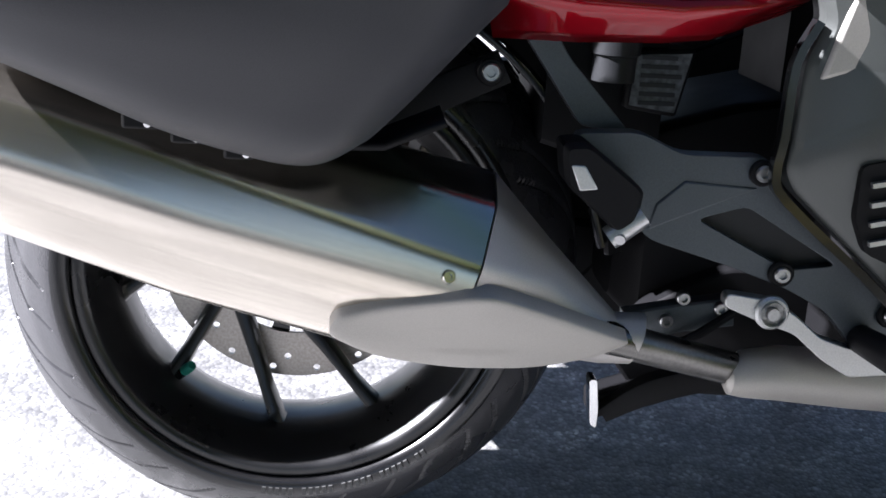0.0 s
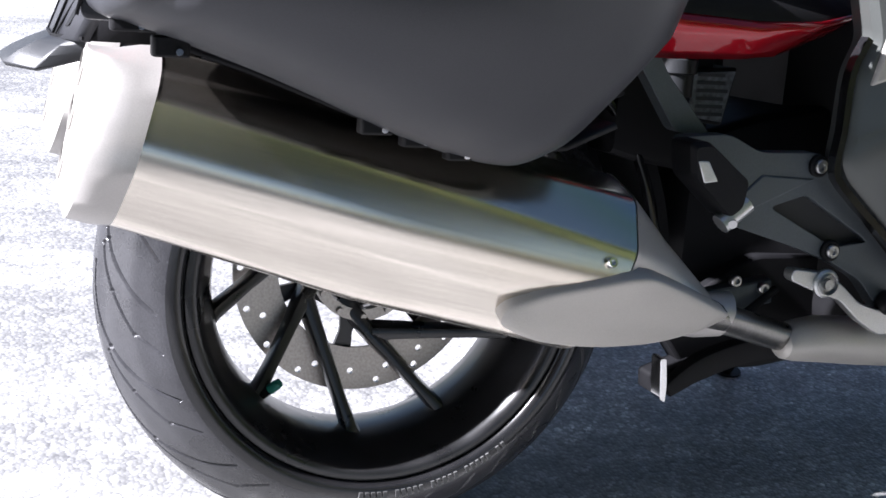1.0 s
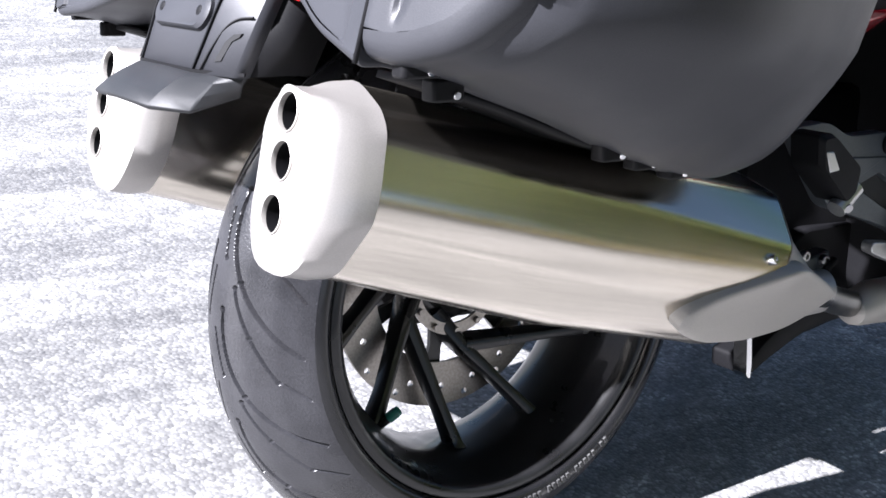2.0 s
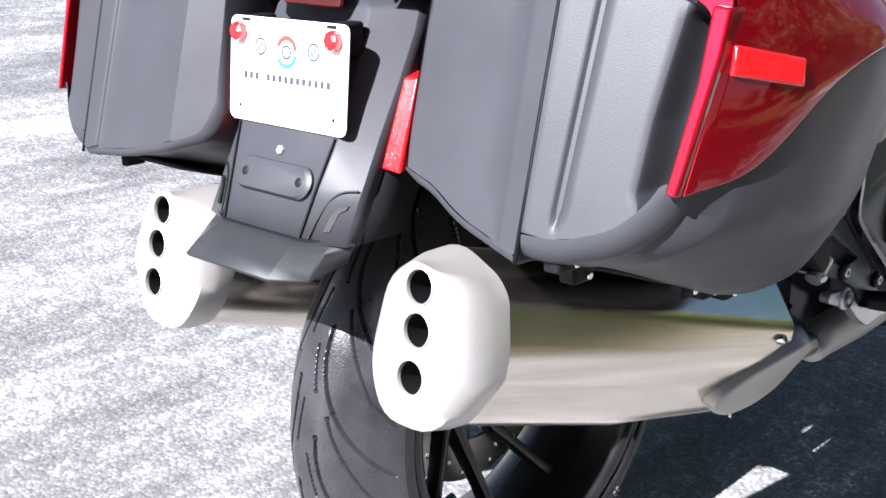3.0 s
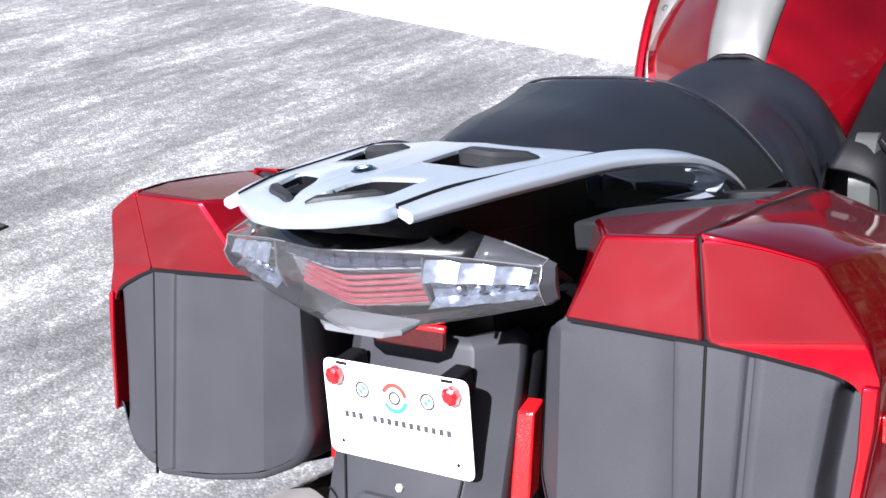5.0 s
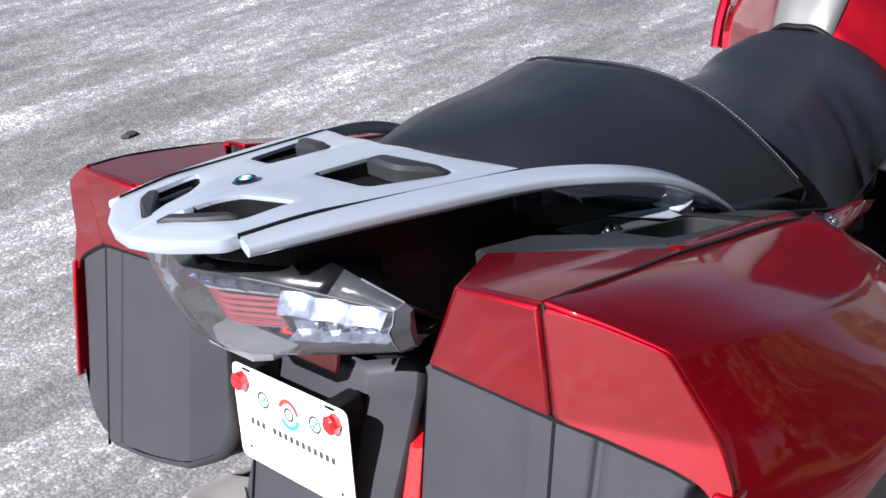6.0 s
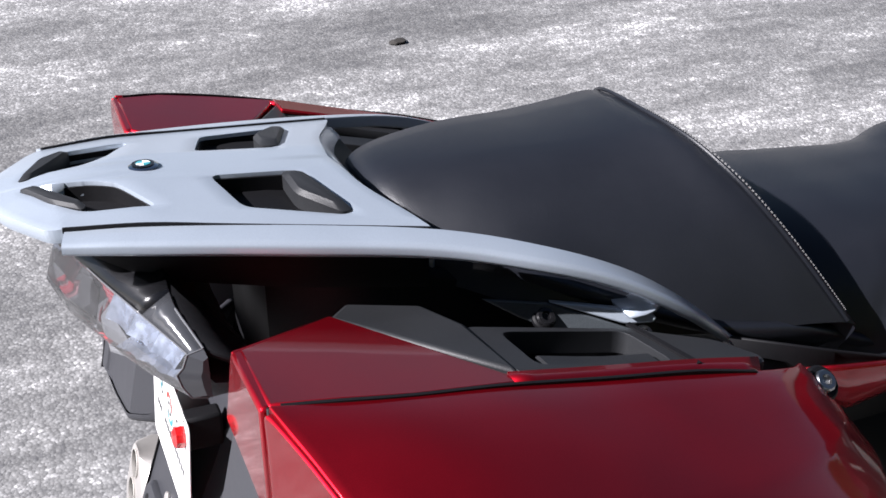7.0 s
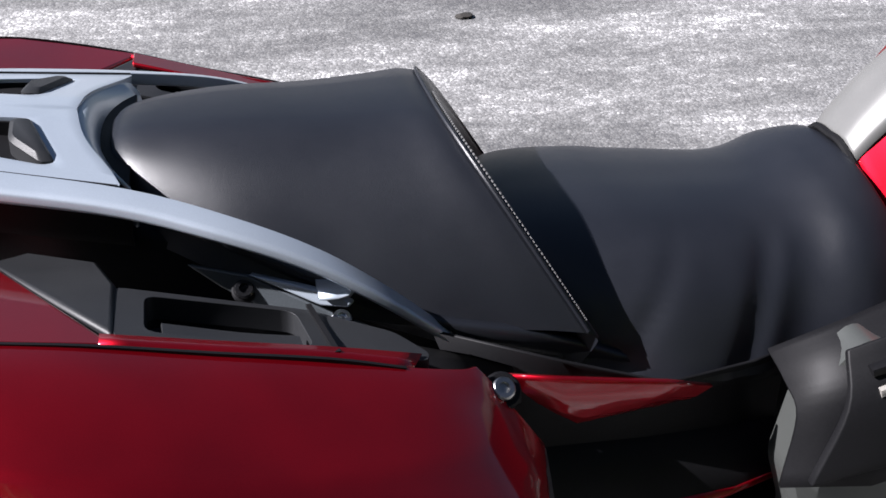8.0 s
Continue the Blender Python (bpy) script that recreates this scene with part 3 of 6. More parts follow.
# -- drive side, swing arm, fender liner --
def running_gear():
    part("swing_arm", bar([(-0.03, 0.135, 0.287), (0.15, 0.135, 0.30), (0.32, 0.135, 0.30), (0.50, 0.12, 0.30)], rounded([(-0.05, -0.075), (0.03, -0.075), (0.03, 0.055), (-0.05, 0.055)], 0.02, 3)), BLACK, bike)
    part("final_drive", lathe([(0.0, 0.076), (0.060, 0.076), (0.070, 0.085), (0.074, 0.12), (0.066, 0.165), (0.0, 0.175)], AXLE, 40), BLACK, bike)
    # brake caliper behind the spokes
    cal = part("brake_caliper", box((0.05, 0.02, 0.30), (0.135, 0.06, 0.40)), BLACK, bike, bevel=0.008)
    socket_bolt(cal, (0.075, 0.018, 0.32), (0, -1, 0), 0.007)
    # inner fender over the tyre
    prof = [(0.335, -0.102), (0.349, -0.098), (0.357, -0.06), (0.36, 0.0), (0.357, 0.06), (0.349, 0.098), (0.335, 0.102), (0.331, 0.098), (0.35, 0.055), (0.353, 0.0), (0.35, -0.055), (0.331, -0.098), (0.335, -0.102)]
    part("inner_fender", lathe(prof, AXLE, 40, a0=radians(8), a1=radians(118)), BLACK, bike)
    for s in (1, -1):
        part("fender_rib", bar(curve([AXLE + Vector((0.327 * math.cos(b), -0.104 * s, 0.327 * math.sin(b))) for b in (radians(x) for x in (10, 30, 50, 70, 90))], 3), rounded([(-0.004, -0.007), (0.004, -0.007), (0.004, 0.007), (-0.004, 0.007)], 0.002, 2), up=(0, 1, 0), smooth=1), GLOSS, bike)
    # tail core and subframe, the dark mass between the cases
    part("tail_core", loft([[Vector((x, y, z)) for y, z in rounded([(-w, z0), (w, z0), (w, z1), (-w, z1)], 0.02, 3)] for x, w, z0, z1 in
         ((-0.268, 0.075, 0.72, 0.90), (-0.2, 0.115, 0.66, 0.895), (0.0, 0.13, 0.66, 0.84), (0.2, 0.12, 0.62, 0.78), (0.42, 0.11, 0.60, 0.74))]), BLACK, bike)
    part("engine_block", loft([[Vector((x, y, z)) for y, z in rounded([(-w, z0), (w, z0), (w, z1), (-w, z1)], 0.03, 3)] for x, w, z0, z1 in
         ((0.47, 0.07, 0.26, 0.62), (0.55, 0.17, 0.22, 0.70), (0.75, 0.2, 0.18, 0.74), (1.05, 0.2, 0.2, 0.7), (1.25, 0.15, 0.3, 0.66))]), BLACK, bike)
    part("gearbox_housing", loft([[Vector((x, y, z)) for y, z in rounded([(-w, z0), (w, z0), (w, z1), (-w, z1)], 0.02, 3)] for x, w, z0, z1 in
         ((0.315, 0.05, 0.27, 0.40), (0.34, 0.085, 0.25, 0.47), (0.42, 0.105, 0.24, 0.50), (0.52, 0.12, 0.24, 0.52))]), BLACK, bike)
    # front wheel, fork and fairing behind the seat line stay mostly out of view
    part("front_tyre", lathe([(0.21, -0.045), (0.245, -0.058), (0.285, -0.05), (0.302, 0.0), (0.285, 0.05), (0.245, 0.058), (0.21, 0.045), (0.21, -0.045)], (1.647, 0, 0.287), 64), RUBBER, bike)
    part("front_rim", lathe([(0.0, -0.03), (0.05, -0.03), (0.19, -0.012), (0.205, -0.045), (0.218, -0.046), (0.218, 0.046), (0.205, 0.045), (0.19, 0.012), (0.05, 0.03), (0.0, 0.03)], (1.647, 0, 0.287), 48), RIM, bike)
    for s in (1, -1):
        part("fork_leg", tube([(1.647, 0.075 * s, 0.287), (1.5, 0.075 * s, 0.62), (1.38, 0.075 * s, 0.88)], 0.026, 14, 1), ALU, bike)


running_gear()


# -- side stand and centre stand --
def stands():
    st = part("side_stand", tube([(0.62, 0.10, 0.20), (0.66, 0.20, 0.11), (0.69, 0.285, 0.038)], [0.016, 0.013, 0.012], 12, 3), BLACK, bike)
    part("stand_foot", disc_on((0.692, 0.288, 0.034), (0, 0.184, -0.983), 0.026, 0.004, 18), BLACK, st)
    cs = part("centre_stand", bar([(0.50, -0.125, 0.215), (0.42, -0.135, 0.215), (0.345, -0.145, 0.20), (0.298, -0.147, 0.172)], rounded([(-0.011, -0.015), (0.011, -0.015), (0.011, 0.015), (-0.011, 0.015)], 0.005, 2), scale=[1, 1.0, 1.0, 0.6]), BLACK, bike)
    part("stand_shoe", slab(rounded([(0.279, -0.138, 0.216), (0.287, -0.138, 0.216), (0.2915, -0.138, 0.180), (0.291, -0.138, 0.160), (0.284, -0.138, 0.165)], 0.005, 3), (0, -0.022, 0)), CHROME, cs, "worn bright stand foot", bevel=0.004)
    part("centre_stand", bar([(0.50, 0.115, 0.20), (0.42, 0.12, 0.205), (0.345, 0.125, 0.19), (0.298, 0.125, 0.158)], rounded([(-0.011, -0.015), (0.011, -0.015), (0.011, 0.015), (-0.011, 0.015)], 0.005, 2), scale=[1, 1.1, 1.25, 0.6]), BLACK, bike)
    # black plates added on both sides to stop sun passing beside the tyre
    for s in (1, -1):
        part("stand_bracket", slab(rounded([Vector((x, -0.090 * s, z)) for x, z in ((0.30, 0.235), (0.34, 0.285), (0.42, 0.33), (0.52, 0.33), (0.54, 0.20), (0.44, 0.185), (0.335, 0.19))], 0.012, 3), (0, -0.034 * s, 0)), BLACK, bike, bevel=0.004)
    part("drive_housing", bar([(-0.03, 0.115, 0.287), (0.12, 0.115, 0.28), (0.30, 0.115, 0.26), (0.45, 0.10, 0.25)], rounded([(-0.022, -0.075), (0.022, -0.075), (0.022, 0.06), (-0.022, 0.06)], 0.02, 3)), BLACK, bike)
    # added inner piece that widens the shadow of the stand foot
    part("stand_spur", slab(rounded([Vector((x, -0.098, z)) for x, z in ((0.286, 0.186), (0.34, 0.205), (0.345, 0.192), (0.302, 0.163), (0.288, 0.162))], 0.005, 3), (0, -0.040, 0)), BLACK, cs, bevel=0.003)
    part("stand_cross_tube", tube([(0.47, -0.115, 0.203), (0.47, 0.115, 0.203)], 0.014, 12, 1), BLACK, bike)


stands()


# -- silencers --
def silencer(s):
    m = new("silencer")
    m.parent = bike
    m["label"] = "brushed steel silencer with three round outlets" if s == 1 else "brushed steel silencer with three round outlets, on the far flank"
    lean, tilt = 0.29, 0.205

    def ring(xs, zc, poly, r, n=4, lean=lean):
        return [Vector((xs + lean * (p[1] - zc), p[0] * s, p[1])) for p in rounded(poly, r, n)]

    # outline round the body: top, shoulder, upper crease, bow, side crease, belly, then the inner side
    seam = [(-0.188, 0.556), (-0.244, 0.533), (-0.2605, 0.517), (-0.2735, 0.470), (-0.2735, 0.446), (-0.238, 0.392), (-0.165, 0.392), (-0.135, 0.44), (-0.140, 0.53)]
    mid = [(-0.196, 0.500), (-0.262, 0.482), (-0.2895, 0.450), (-0.2965, 0.402), (-0.288, 0.375), (-0.252, 0.320), (-0.185, 0.318), (-0.150, 0.37), (-0.152, 0.475)]
    front = [(-0.205, 0.446), (-0.280, 0.428), (-0.3180, 0.381), (-0.3150, 0.340), (-0.293, 0.306), (-0.262, 0.266), (-0.208, 0.255), (-0.170, 0.31), (-0.168, 0.425)]
    nose = [(-0.215, 0.385), (-0.252, 0.377), (-0.275, 0.355), (-0.283, 0.335), (-0.280, 0.312), (-0.262, 0.283), (-0.225, 0.277), (-0.195, 0.305), (-0.195, 0.36)]
    tip = [(-0.232, 0.318), (-0.246, 0.316), (-0.257, 0.306), (-0.261, 0.298), (-0.260, 0.286), (-0.252, 0.271), (-0.236, 0.266), (-0.222, 0.28), (-0.22, 0.306)]
    rr = [0.03, 0.010, 0.009, 0.024, 0.006, 0.022, 0.03, 0.03, 0.03]
    part("body", loft([ring(-0.331, 0.475, seam, rr), ring(-0.1, 0.42, mid, rr), ring(0.135, 0.37, front, rr)]), TINTSTEEL, m, "brushed stainless body with blue and straw heat tints and painted green-blue reflections")
    part("front_cone", loft([ring(0.137, 0.37, front, rr), ring(0.2, 0.335, nose, rr), ring(0.272, 0.295, tip, 0.015), ring(0.300, 0.29, tip, 0.015)]), CAPM, m)
    # end cap
    grow = lambda poly, f, c=(-0.205, 0.475): [((a - c[0]) * f + c[0], (b - c[1]) * f + c[1]) for a, b in poly]
    face = [(-0.190, 0.553), (-0.221, 0.549), (-0.233, 0.535), (-0.243, 0.495), (-0.244, 0.468), (-0.231, 0.425), (-0.205, 0.413), (-0.184, 0.43), (-0.178, 0.53)]
    fr = [0.016] * 9
    cr = [0.03, 0.016, 0.016, 0.024, 0.024, 0.028, 0.03, 0.03, 0.03]
    high = [seam[0], (-0.246, 0.545), (-0.258, 0.530)] + seam[3:]
    sidewall = [ring(-0.327, 0.475, grow(seam, 1.012), rr), ring(-0.345, 0.475, grow(seam, 1.010), cr), ring(-0.367, 0.476, grow(high, 0.945), cr)]
    soft = [[a * 0.45 + b * 0.55 for a, b in zip(ring(-0.367, 0.476, grow(high, 0.945), cr), ring(-0.384, 0.482, face, fr, 4, tilt))]]
    for p in soft[0]:
        p.x -= 0.006 * step(0.425, 0.475, p.z)
    rim_ring = ring(-0.384, 0.482, face, fr, 4, tilt)
    centers = [Vector((-0.3695, -0.2058 * s, 0.5305)), Vector((-0.382, -0.2093 * s, 0.4915)), Vector((-0.3945, -0.2088 * s, 0.448))]
    nrm = Vector((-1, 0, tilt)).normalized()
    up = Vector((tilt, 0, 1)).normalized()
    yv = Vector((0, 1, 0))
    hole = lambda c, r, d=0.0, n=24: [c - nrm * d + r * (math.cos(2 * math.pi * i / n) * yv + math.sin(2 * math.pi * i / n) * up) for i in range(n)]
    flat = lambda p: Vector((-0.384 + tilt * (p.z - 0.482), p.y, p.z))
    bm = loft(sidewall + soft + [rim_ring], True, False, False)
    edges = []
    for rg in [rim_ring] + [[flat(p) for p in hole(c, 0.0170)] for c in centers]:
        vs = [bm.verts.new(p) for p in rg]
        edges += [bm.edges.new((a, b)) for a, b in zip(vs, vs[1:] + vs[:1])]
    bmesh.ops.triangle_fill(bm, use_beauty=True, use_dissolve=False, edges=edges)
    cap = part("end_cap", bm, CAPM, m, "pale cast end cap", angle=52)
    for c in centers:
        c = flat(c)
        bm = loft([hole(c, 0.0170, 0), hole(c, 0.0169, -0.0015), hole(c, 0.0161, -0.0020), hole(c, 0.0157, 0.0), hole(c, 0.0156, 0.003)], True, False, False)
        tip = part("outlet", bm, SHIELD, cap)
        part("outlet_bore", loft([hole(c, 0.0156, 0.0025), hole(c, 0.0150, 0.06)], True, False, True), BLACK, tip)
    # flat heat shield on the outer lower side
    edge = [(0.008, -0.290, 0.306), (0.016, -0.297, 0.326), (0.050, -0.306, 0.340), (0.146, -0.330, 0.362), (0.215, -0.304, 0.334), (0.289, -0.270, 0.300), (0.262, -0.262, 0.283), (0.200, -0.268, 0.272), (0.120, -0.275, 0.273), (0.048, -0.281, 0.285)]
    edge = rounded(side_of(edge, s), [0.012, 0.012, 0.02, 0.02, 0.03, 0.008, 0.02, 0.03, 0.03, 0.02], 4)
    cen = sum(edge, Vector()) / len(edge)
    outw = Vector((0.02, -0.90 * s, -0.42)).normalized()
    part("heat_shield", loft([[p - outw * 0.016 for p in edge], edge, [p.lerp(cen, 0.035) + outw * 0.003 for p in edge], [p.lerp(cen, 0.12) + outw * 0.0048 for p in edge], [p.lerp(cen, 0.55) + outw * 0.0065 for p in edge]]), SHIELD, m, "matt grey heat shield", angle=50)
    socket_bolt(m, (0.111, -0.3165 * s, 0.372), (0.1, -s, 0.35), 0.0058, CHROME, "screw")
    # pipe to the collector
    pipe = tube([(0.262, -0.252 * s, 0.300), (0.30, -0.242 * s, 0.288), (0.36, -0.222 * s, 0.268), (0.43, -0.203 * s, 0.246)], 0.0170, 18, 4)
    part("link_pipe", pipe, PIPE, m, "bare steel link pipe")
    cover = loft([[Vector((x, (y0 + r * math.cos(a)) * s, z0 + rz * math.sin(a))) for a in (2 * math.pi * i / 20 for i in range(20))] for x, y0, z0, r, rz in
                  ((0.400, -0.213, 0.245, 0.014, 0.008), (0.405, -0.212, 0.246, 0.021, 0.018), (0.42, -0.209, 0.248, 0.025, 0.024), (0.46, -0.2, 0.246, 0.028, 0.028), (0.53, -0.19, 0.238, 0.030, 0.030), (0.62, -0.18, 0.230, 0.032, 0.032), (0.80, -0.16, 0.220, 0.034, 0.034))])
    part("pipe_cover", cover, SHIELD, m, "matt grey pipe cover")


silencer(1)
silencer(-1)
# -- side cases --
def y_range(poly, z):
    """Least and most y of a (y, z) outline at a height."""
    ys = []
    for (y0, z0), (y1, z1) in zip(poly, poly[1:] + poly[:1]):
        if (z0 - z) * (z1 - z) <= 0 and abs(z1 - z0) > 1e-9:
            ys.append(y0 + (y1 - y0) * (z - z0) / (z1 - z0))
    return (min(ys), max(ys)) if ys else None


def face_grid(poly, place, nz=70, ny=44, dent=None, marks=None):
    """A surface filling a (y, z) outline row by row; place(y, z) gives the 3D point, dent(y, z) how far it is pushed in."""
    z0, z1 = min(p[1] for p in poly) + 1e-4, max(p[1] for p in poly) - 1e-4
    zs = sorted(set([z0 + (z1 - z0) * i / nz for i in range(nz + 1)]))
    rows = []
    for z in zs:
        a, b = y_range(poly, z)
        row = []
        cuts = [a] + ([min(max(m, a + 1e-4 * (k + 1)), b - 1e-4 * (9 - k)) for k, m in enumerate(marks(z))] if marks else []) + [b]
        step_to = [(c0, c1, max(4, ny // (3 * (len(cuts) - 1))) if marks else ny) for c0, c1 in zip(cuts, cuts[1:])]
        ys = [c0 + (c1 - c0) * j / k for c0, c1, k in step_to for j in range(k)] + [b]
        for y in ys:
            p = place(y, z)
            if dent:
                p = p + Vector((dent(y, z), 0, 0))
            row.append(p)
        rows.append(row)
    return loft(rows, False)


def side_case(s):
    c = new("side_case")
    c.parent = bike
    c["label"] = "hard side case, dark grey with a red painted lid top"
    rear_x = lambda z: -0.322 - 0.25 * max(0.0, 0.82 - z)
    front_x = lambda z: float(np.interp(z, [0.465, 0.49, 0.53, 0.575, 0.615, 0.68, 0.75, 0.81, 0.85, 0.92], [0.005, 0.037, 0.074, 0.114, 0.152, 0.184, 0.172, 0.125, 0.08, 0.03]))
    turned = lambda y: -0.004 + (0.30 if s > 0 else 0.02) * max(0.0, -0.329 - y)

    def P(f, y, z):
        return Vector(((rear_x(z) + turned(y)) * (1 - f) + front_x(z) * f, y * s, z))

    # lid sections (share of the way to the front; outline from the top seam over the flank to the lower seam); the sixth point is the edge of the paint
    sec = [
        (0.000, [(-0.327, 0.912), (-0.372, 0.900), (-0.415, 0.884), (-0.447, 0.820), (-0.458, 0.760), (-0.446, 0.648), (-0.438, 0.622), (-0.405, 0.590), (-0.355, 0.577), (-0.325, 0.580)]),
        (0.110, [(-0.331, 0.907), (-0.380, 0.897), (-0.428, 0.880), (-0.463, 0.815), (-0.478, 0.750), (-0.470, 0.664), (-0.460, 0.612), (-0.420, 0.582), (-0.360, 0.570), (-0.325, 0.571)]),
        (0.250, [(-0.332, 0.899), (-0.382, 0.890), (-0.434, 0.868), (-0.472, 0.805), (-0.489, 0.755), (-0.490, 0.722), (-0.472, 0.606), (-0.426, 0.565), (-0.362, 0.551), (-0.325, 0.552)]),
        (0.420, [(-0.3255, 0.886), (-0.378, 0.874), (-0.432, 0.848), (-0.472, 0.795), (-0.488, 0.765), (-0.493, 0.743), (-0.472, 0.594), (-0.424, 0.543), (-0.362, 0.525), (-0.325, 0.526)]),
        (0.620, [(-0.3165, 0.865), (-0.364, 0.852), (-0.418, 0.825), (-0.456, 0.778), (-0.472, 0.755), (-0.477, 0.738), (-0.452, 0.582), (-0.406, 0.517), (-0.356, 0.495), (-0.322, 0.496)]),
        (0.790, [(-0.3105, 0.848), (-0.350, 0.833), (-0.396, 0.806), (-0.430, 0.764), (-0.444, 0.744), (-0.448, 0.726), (-0.426, 0.570), (-0.390, 0.502), (-0.347, 0.477), (-0.318, 0.477)]),
        (0.910, [(-0.306, 0.831), (-0.334, 0.818), (-0.366, 0.792), (-0.392, 0.752), (-0.402, 0.732), (-0.407, 0.714), (-0.408, 0.565), (-0.386, 0.495), (-0.346, 0.469), (-0.312, 0.468)]),
        (0.975, [(-0.297, 0.819), (-0.312, 0.804), (-0.332, 0.780), (-0.350, 0.744), (-0.356, 0.726), (-0.360, 0.710), (-0.376, 0.570), (-0.366, 0.496), (-0.338, 0.470), (-0.305, 0.468)]),
        (1.000, [(-0.289, 0.815), (-0.296, 0.796), (-0.304, 0.774), (-0.312, 0.742), (-0.315, 0.726), (-0.316, 0.712), (-0.338, 0.585), (-0.340, 0.520), (-0.330, 0.486), (-0.298, 0.483)]),
    ]
    FILLET = [0.02, 0.02, 0.007, 0.02, 0.03, 0.012, 0.02, 0.03, 0.02, 0.01]
    mid = Vector((-0.39, 0.74, 0))

    def outline(i, a, b, inset=0.0):
        pts = rounded([Vector((y, z, 0)) for y, z in sec[i][1][a:b]], FILLET[a:b], 4, closed=False)
        edge = lambda p: 1 - 0.72 * step(-0.41, -0.425, p.x) * step(0.625, 0.655, p.y)
        keep = lambda p: min(1.0, max(0.0, (-0.3285 - p.x) / 0.03))
        return [p + Vector(((mid - p).normalized().x * keep(p), (mid - p).normalized().y, 0)) * inset * edge(p) for p in pts] if inset else pts

    def rows(a, b, off=0.0, start=0):
        st = [[P(sec[i][0], p.x, p.y) for p in outline(i, a, b)] for i in range(len(sec))]
        st = catmull(st, 5)[start:]
        if off:
            out = []
            for r in st:
                new_row = []
                for p in r:
                    d = Vector((0, p.y + 0.36 * s, (p.z - 0.71) * 0.9))
                    new_row.append(p + d.normalized() * off)
                out.append(new_row)
            return out
        return st

    ROUND = 0.026
    ease = lambda p: 1 - 0.72 * step(-0.41, -0.425, p.x) * step(0.625, 0.655, p.y)
    soft = [[P(0.0, p.x, p.y) + Vector((dx * ease(o), 0, 0)) for p, o in zip(outline(0, 0, 10, ins), outline(0, 0, 10))] for ins, dx in ((ROUND * (1 - math.sin(radians(a))), ROUND * (1 - math.cos(radians(a)))) for a in range(0, 91, 15))]
    shell = rows(0, 10)
    lid = part("lid", loft(soft + shell[4:], False), GREY, c, "dark grey textured case lid")
    inner = [(p.x, p.y) for p in outline(0, 0, 10, 0.0258)]

    def dent(y, z):
        # hollow for the fingers beside the painted strip, and one shallow upright groove
        outer = float(np.interp(z, [0.62, 0.648, 0.73, 0.79], [-0.436, -0.4450, -0.4530, -0.455]))
        hollow = float(np.interp(z, [0.615, 0.645, 0.70, 0.785], [-0.422, -0.412, -0.415, -0.426]))
        wdt = step(0.0, 0.009, hollow - y) * step(outer - 0.001, outer + 0.002, y) * step(0.602, 0.655, z) * (1 - step(0.772, 0.790, z))
        gy = float(np.interp(z, [0.582, 0.812], [-0.352, -0.362]))
        gr = (1 if s > 0 else 0) * max(0.0, 1 - abs(y - gy) / 0.0042) * (1 - step(0.806, 0.812, z)) * step(0.606, 0.63, z)
        cut = step(0.0, 0.006, hollow - y) * step(0.602, 0.655, z) * (1 - step(0.772, 0.790, z))
        return 0.012 * cut + 0.026 * wdt + 0.0027 * min(1.0, gr * 2)

    def marks(z):
        hollow = float(np.interp(z, [0.615, 0.645, 0.70, 0.785], [-0.422, -0.412, -0.415, -0.426]))
        gy = float(np.interp(z, [0.582, 0.812], [-0.352, -0.362]))
        return [hollow - 0.012, hollow - 0.005, hollow, gy - 0.0042, gy - 0.0021, gy + 0.0021, gy + 0.0042]

    part("lid_rear", face_grid(inner, lambda y, z: P(0.0, y, z), 110, 170, dent, marks), GREY, lid, "grey lid face with a finger recess", angle=60)
    nose = shell[-1]
    bm = bmesh.new()
    bm.faces.new([bm.verts.new(p) for p in nose])
    part("lid_nose", bm, GREY, lid)
    # painted cover over the top and flank
    part("painted_cover", loft(rows(0, 6, 0.0035), False), RED, c, "metallic red painted cover", thick=0.006, bevel=0.0015)
    band = [(-0.3275, 0.9125), (-0.372, 0.902), (-0.417, 0.887), (-0.450, 0.822), (-0.462, 0.785), (-0.4495, 0.770), (-0.446, 0.782), (-0.436, 0.791), (-0.415, 0.799), (-0.362, 0.813), (-0.3275, 0.8195)]
    band = [(p.x, p.y) for p in rounded([Vector((*p, 0)) for p in band], 0.007, 3)]
    part("painted_band", face_grid(band, lambda y, z: P(0.0, y, z) + Vector((-0.0035, 0, 0)), 40, 30), RED, c, thick=0.006)
    strip = [(-0.4475, 0.788), (-0.4620, 0.786), (-0.4610, 0.752), (-0.4475, 0.646), (-0.4375, 0.648), (-0.4465, 0.73)]
    part("painted_strip", slab([P(0.0, y, z) + Vector((-0.008, 0, 0)) for y, z in strip], (0.025, 0, 0)), RED, c, bevel=0.003, segs=3)
    # case body towards the wheel
    body = [(-0.3255, 0.911), (-0.240, 0.907), (-0.196, 0.828), (-0.160, 0.800), (-0.152, 0.652), (-0.166, 0.630), (-0.214, 0.619), (-0.252, 0.597), (-0.3255, 0.575), (-0.3255, 0.820)]
    mids = [(-0.318, 0.862), (-0.225, 0.855), (-0.19, 0.815), (-0.172, 0.78), (-0.172, 0.63), (-0.180, 0.585), (-0.215, 0.545), (-0.27, 0.53), (-0.324, 0.53), (-0.321, 0.78)]
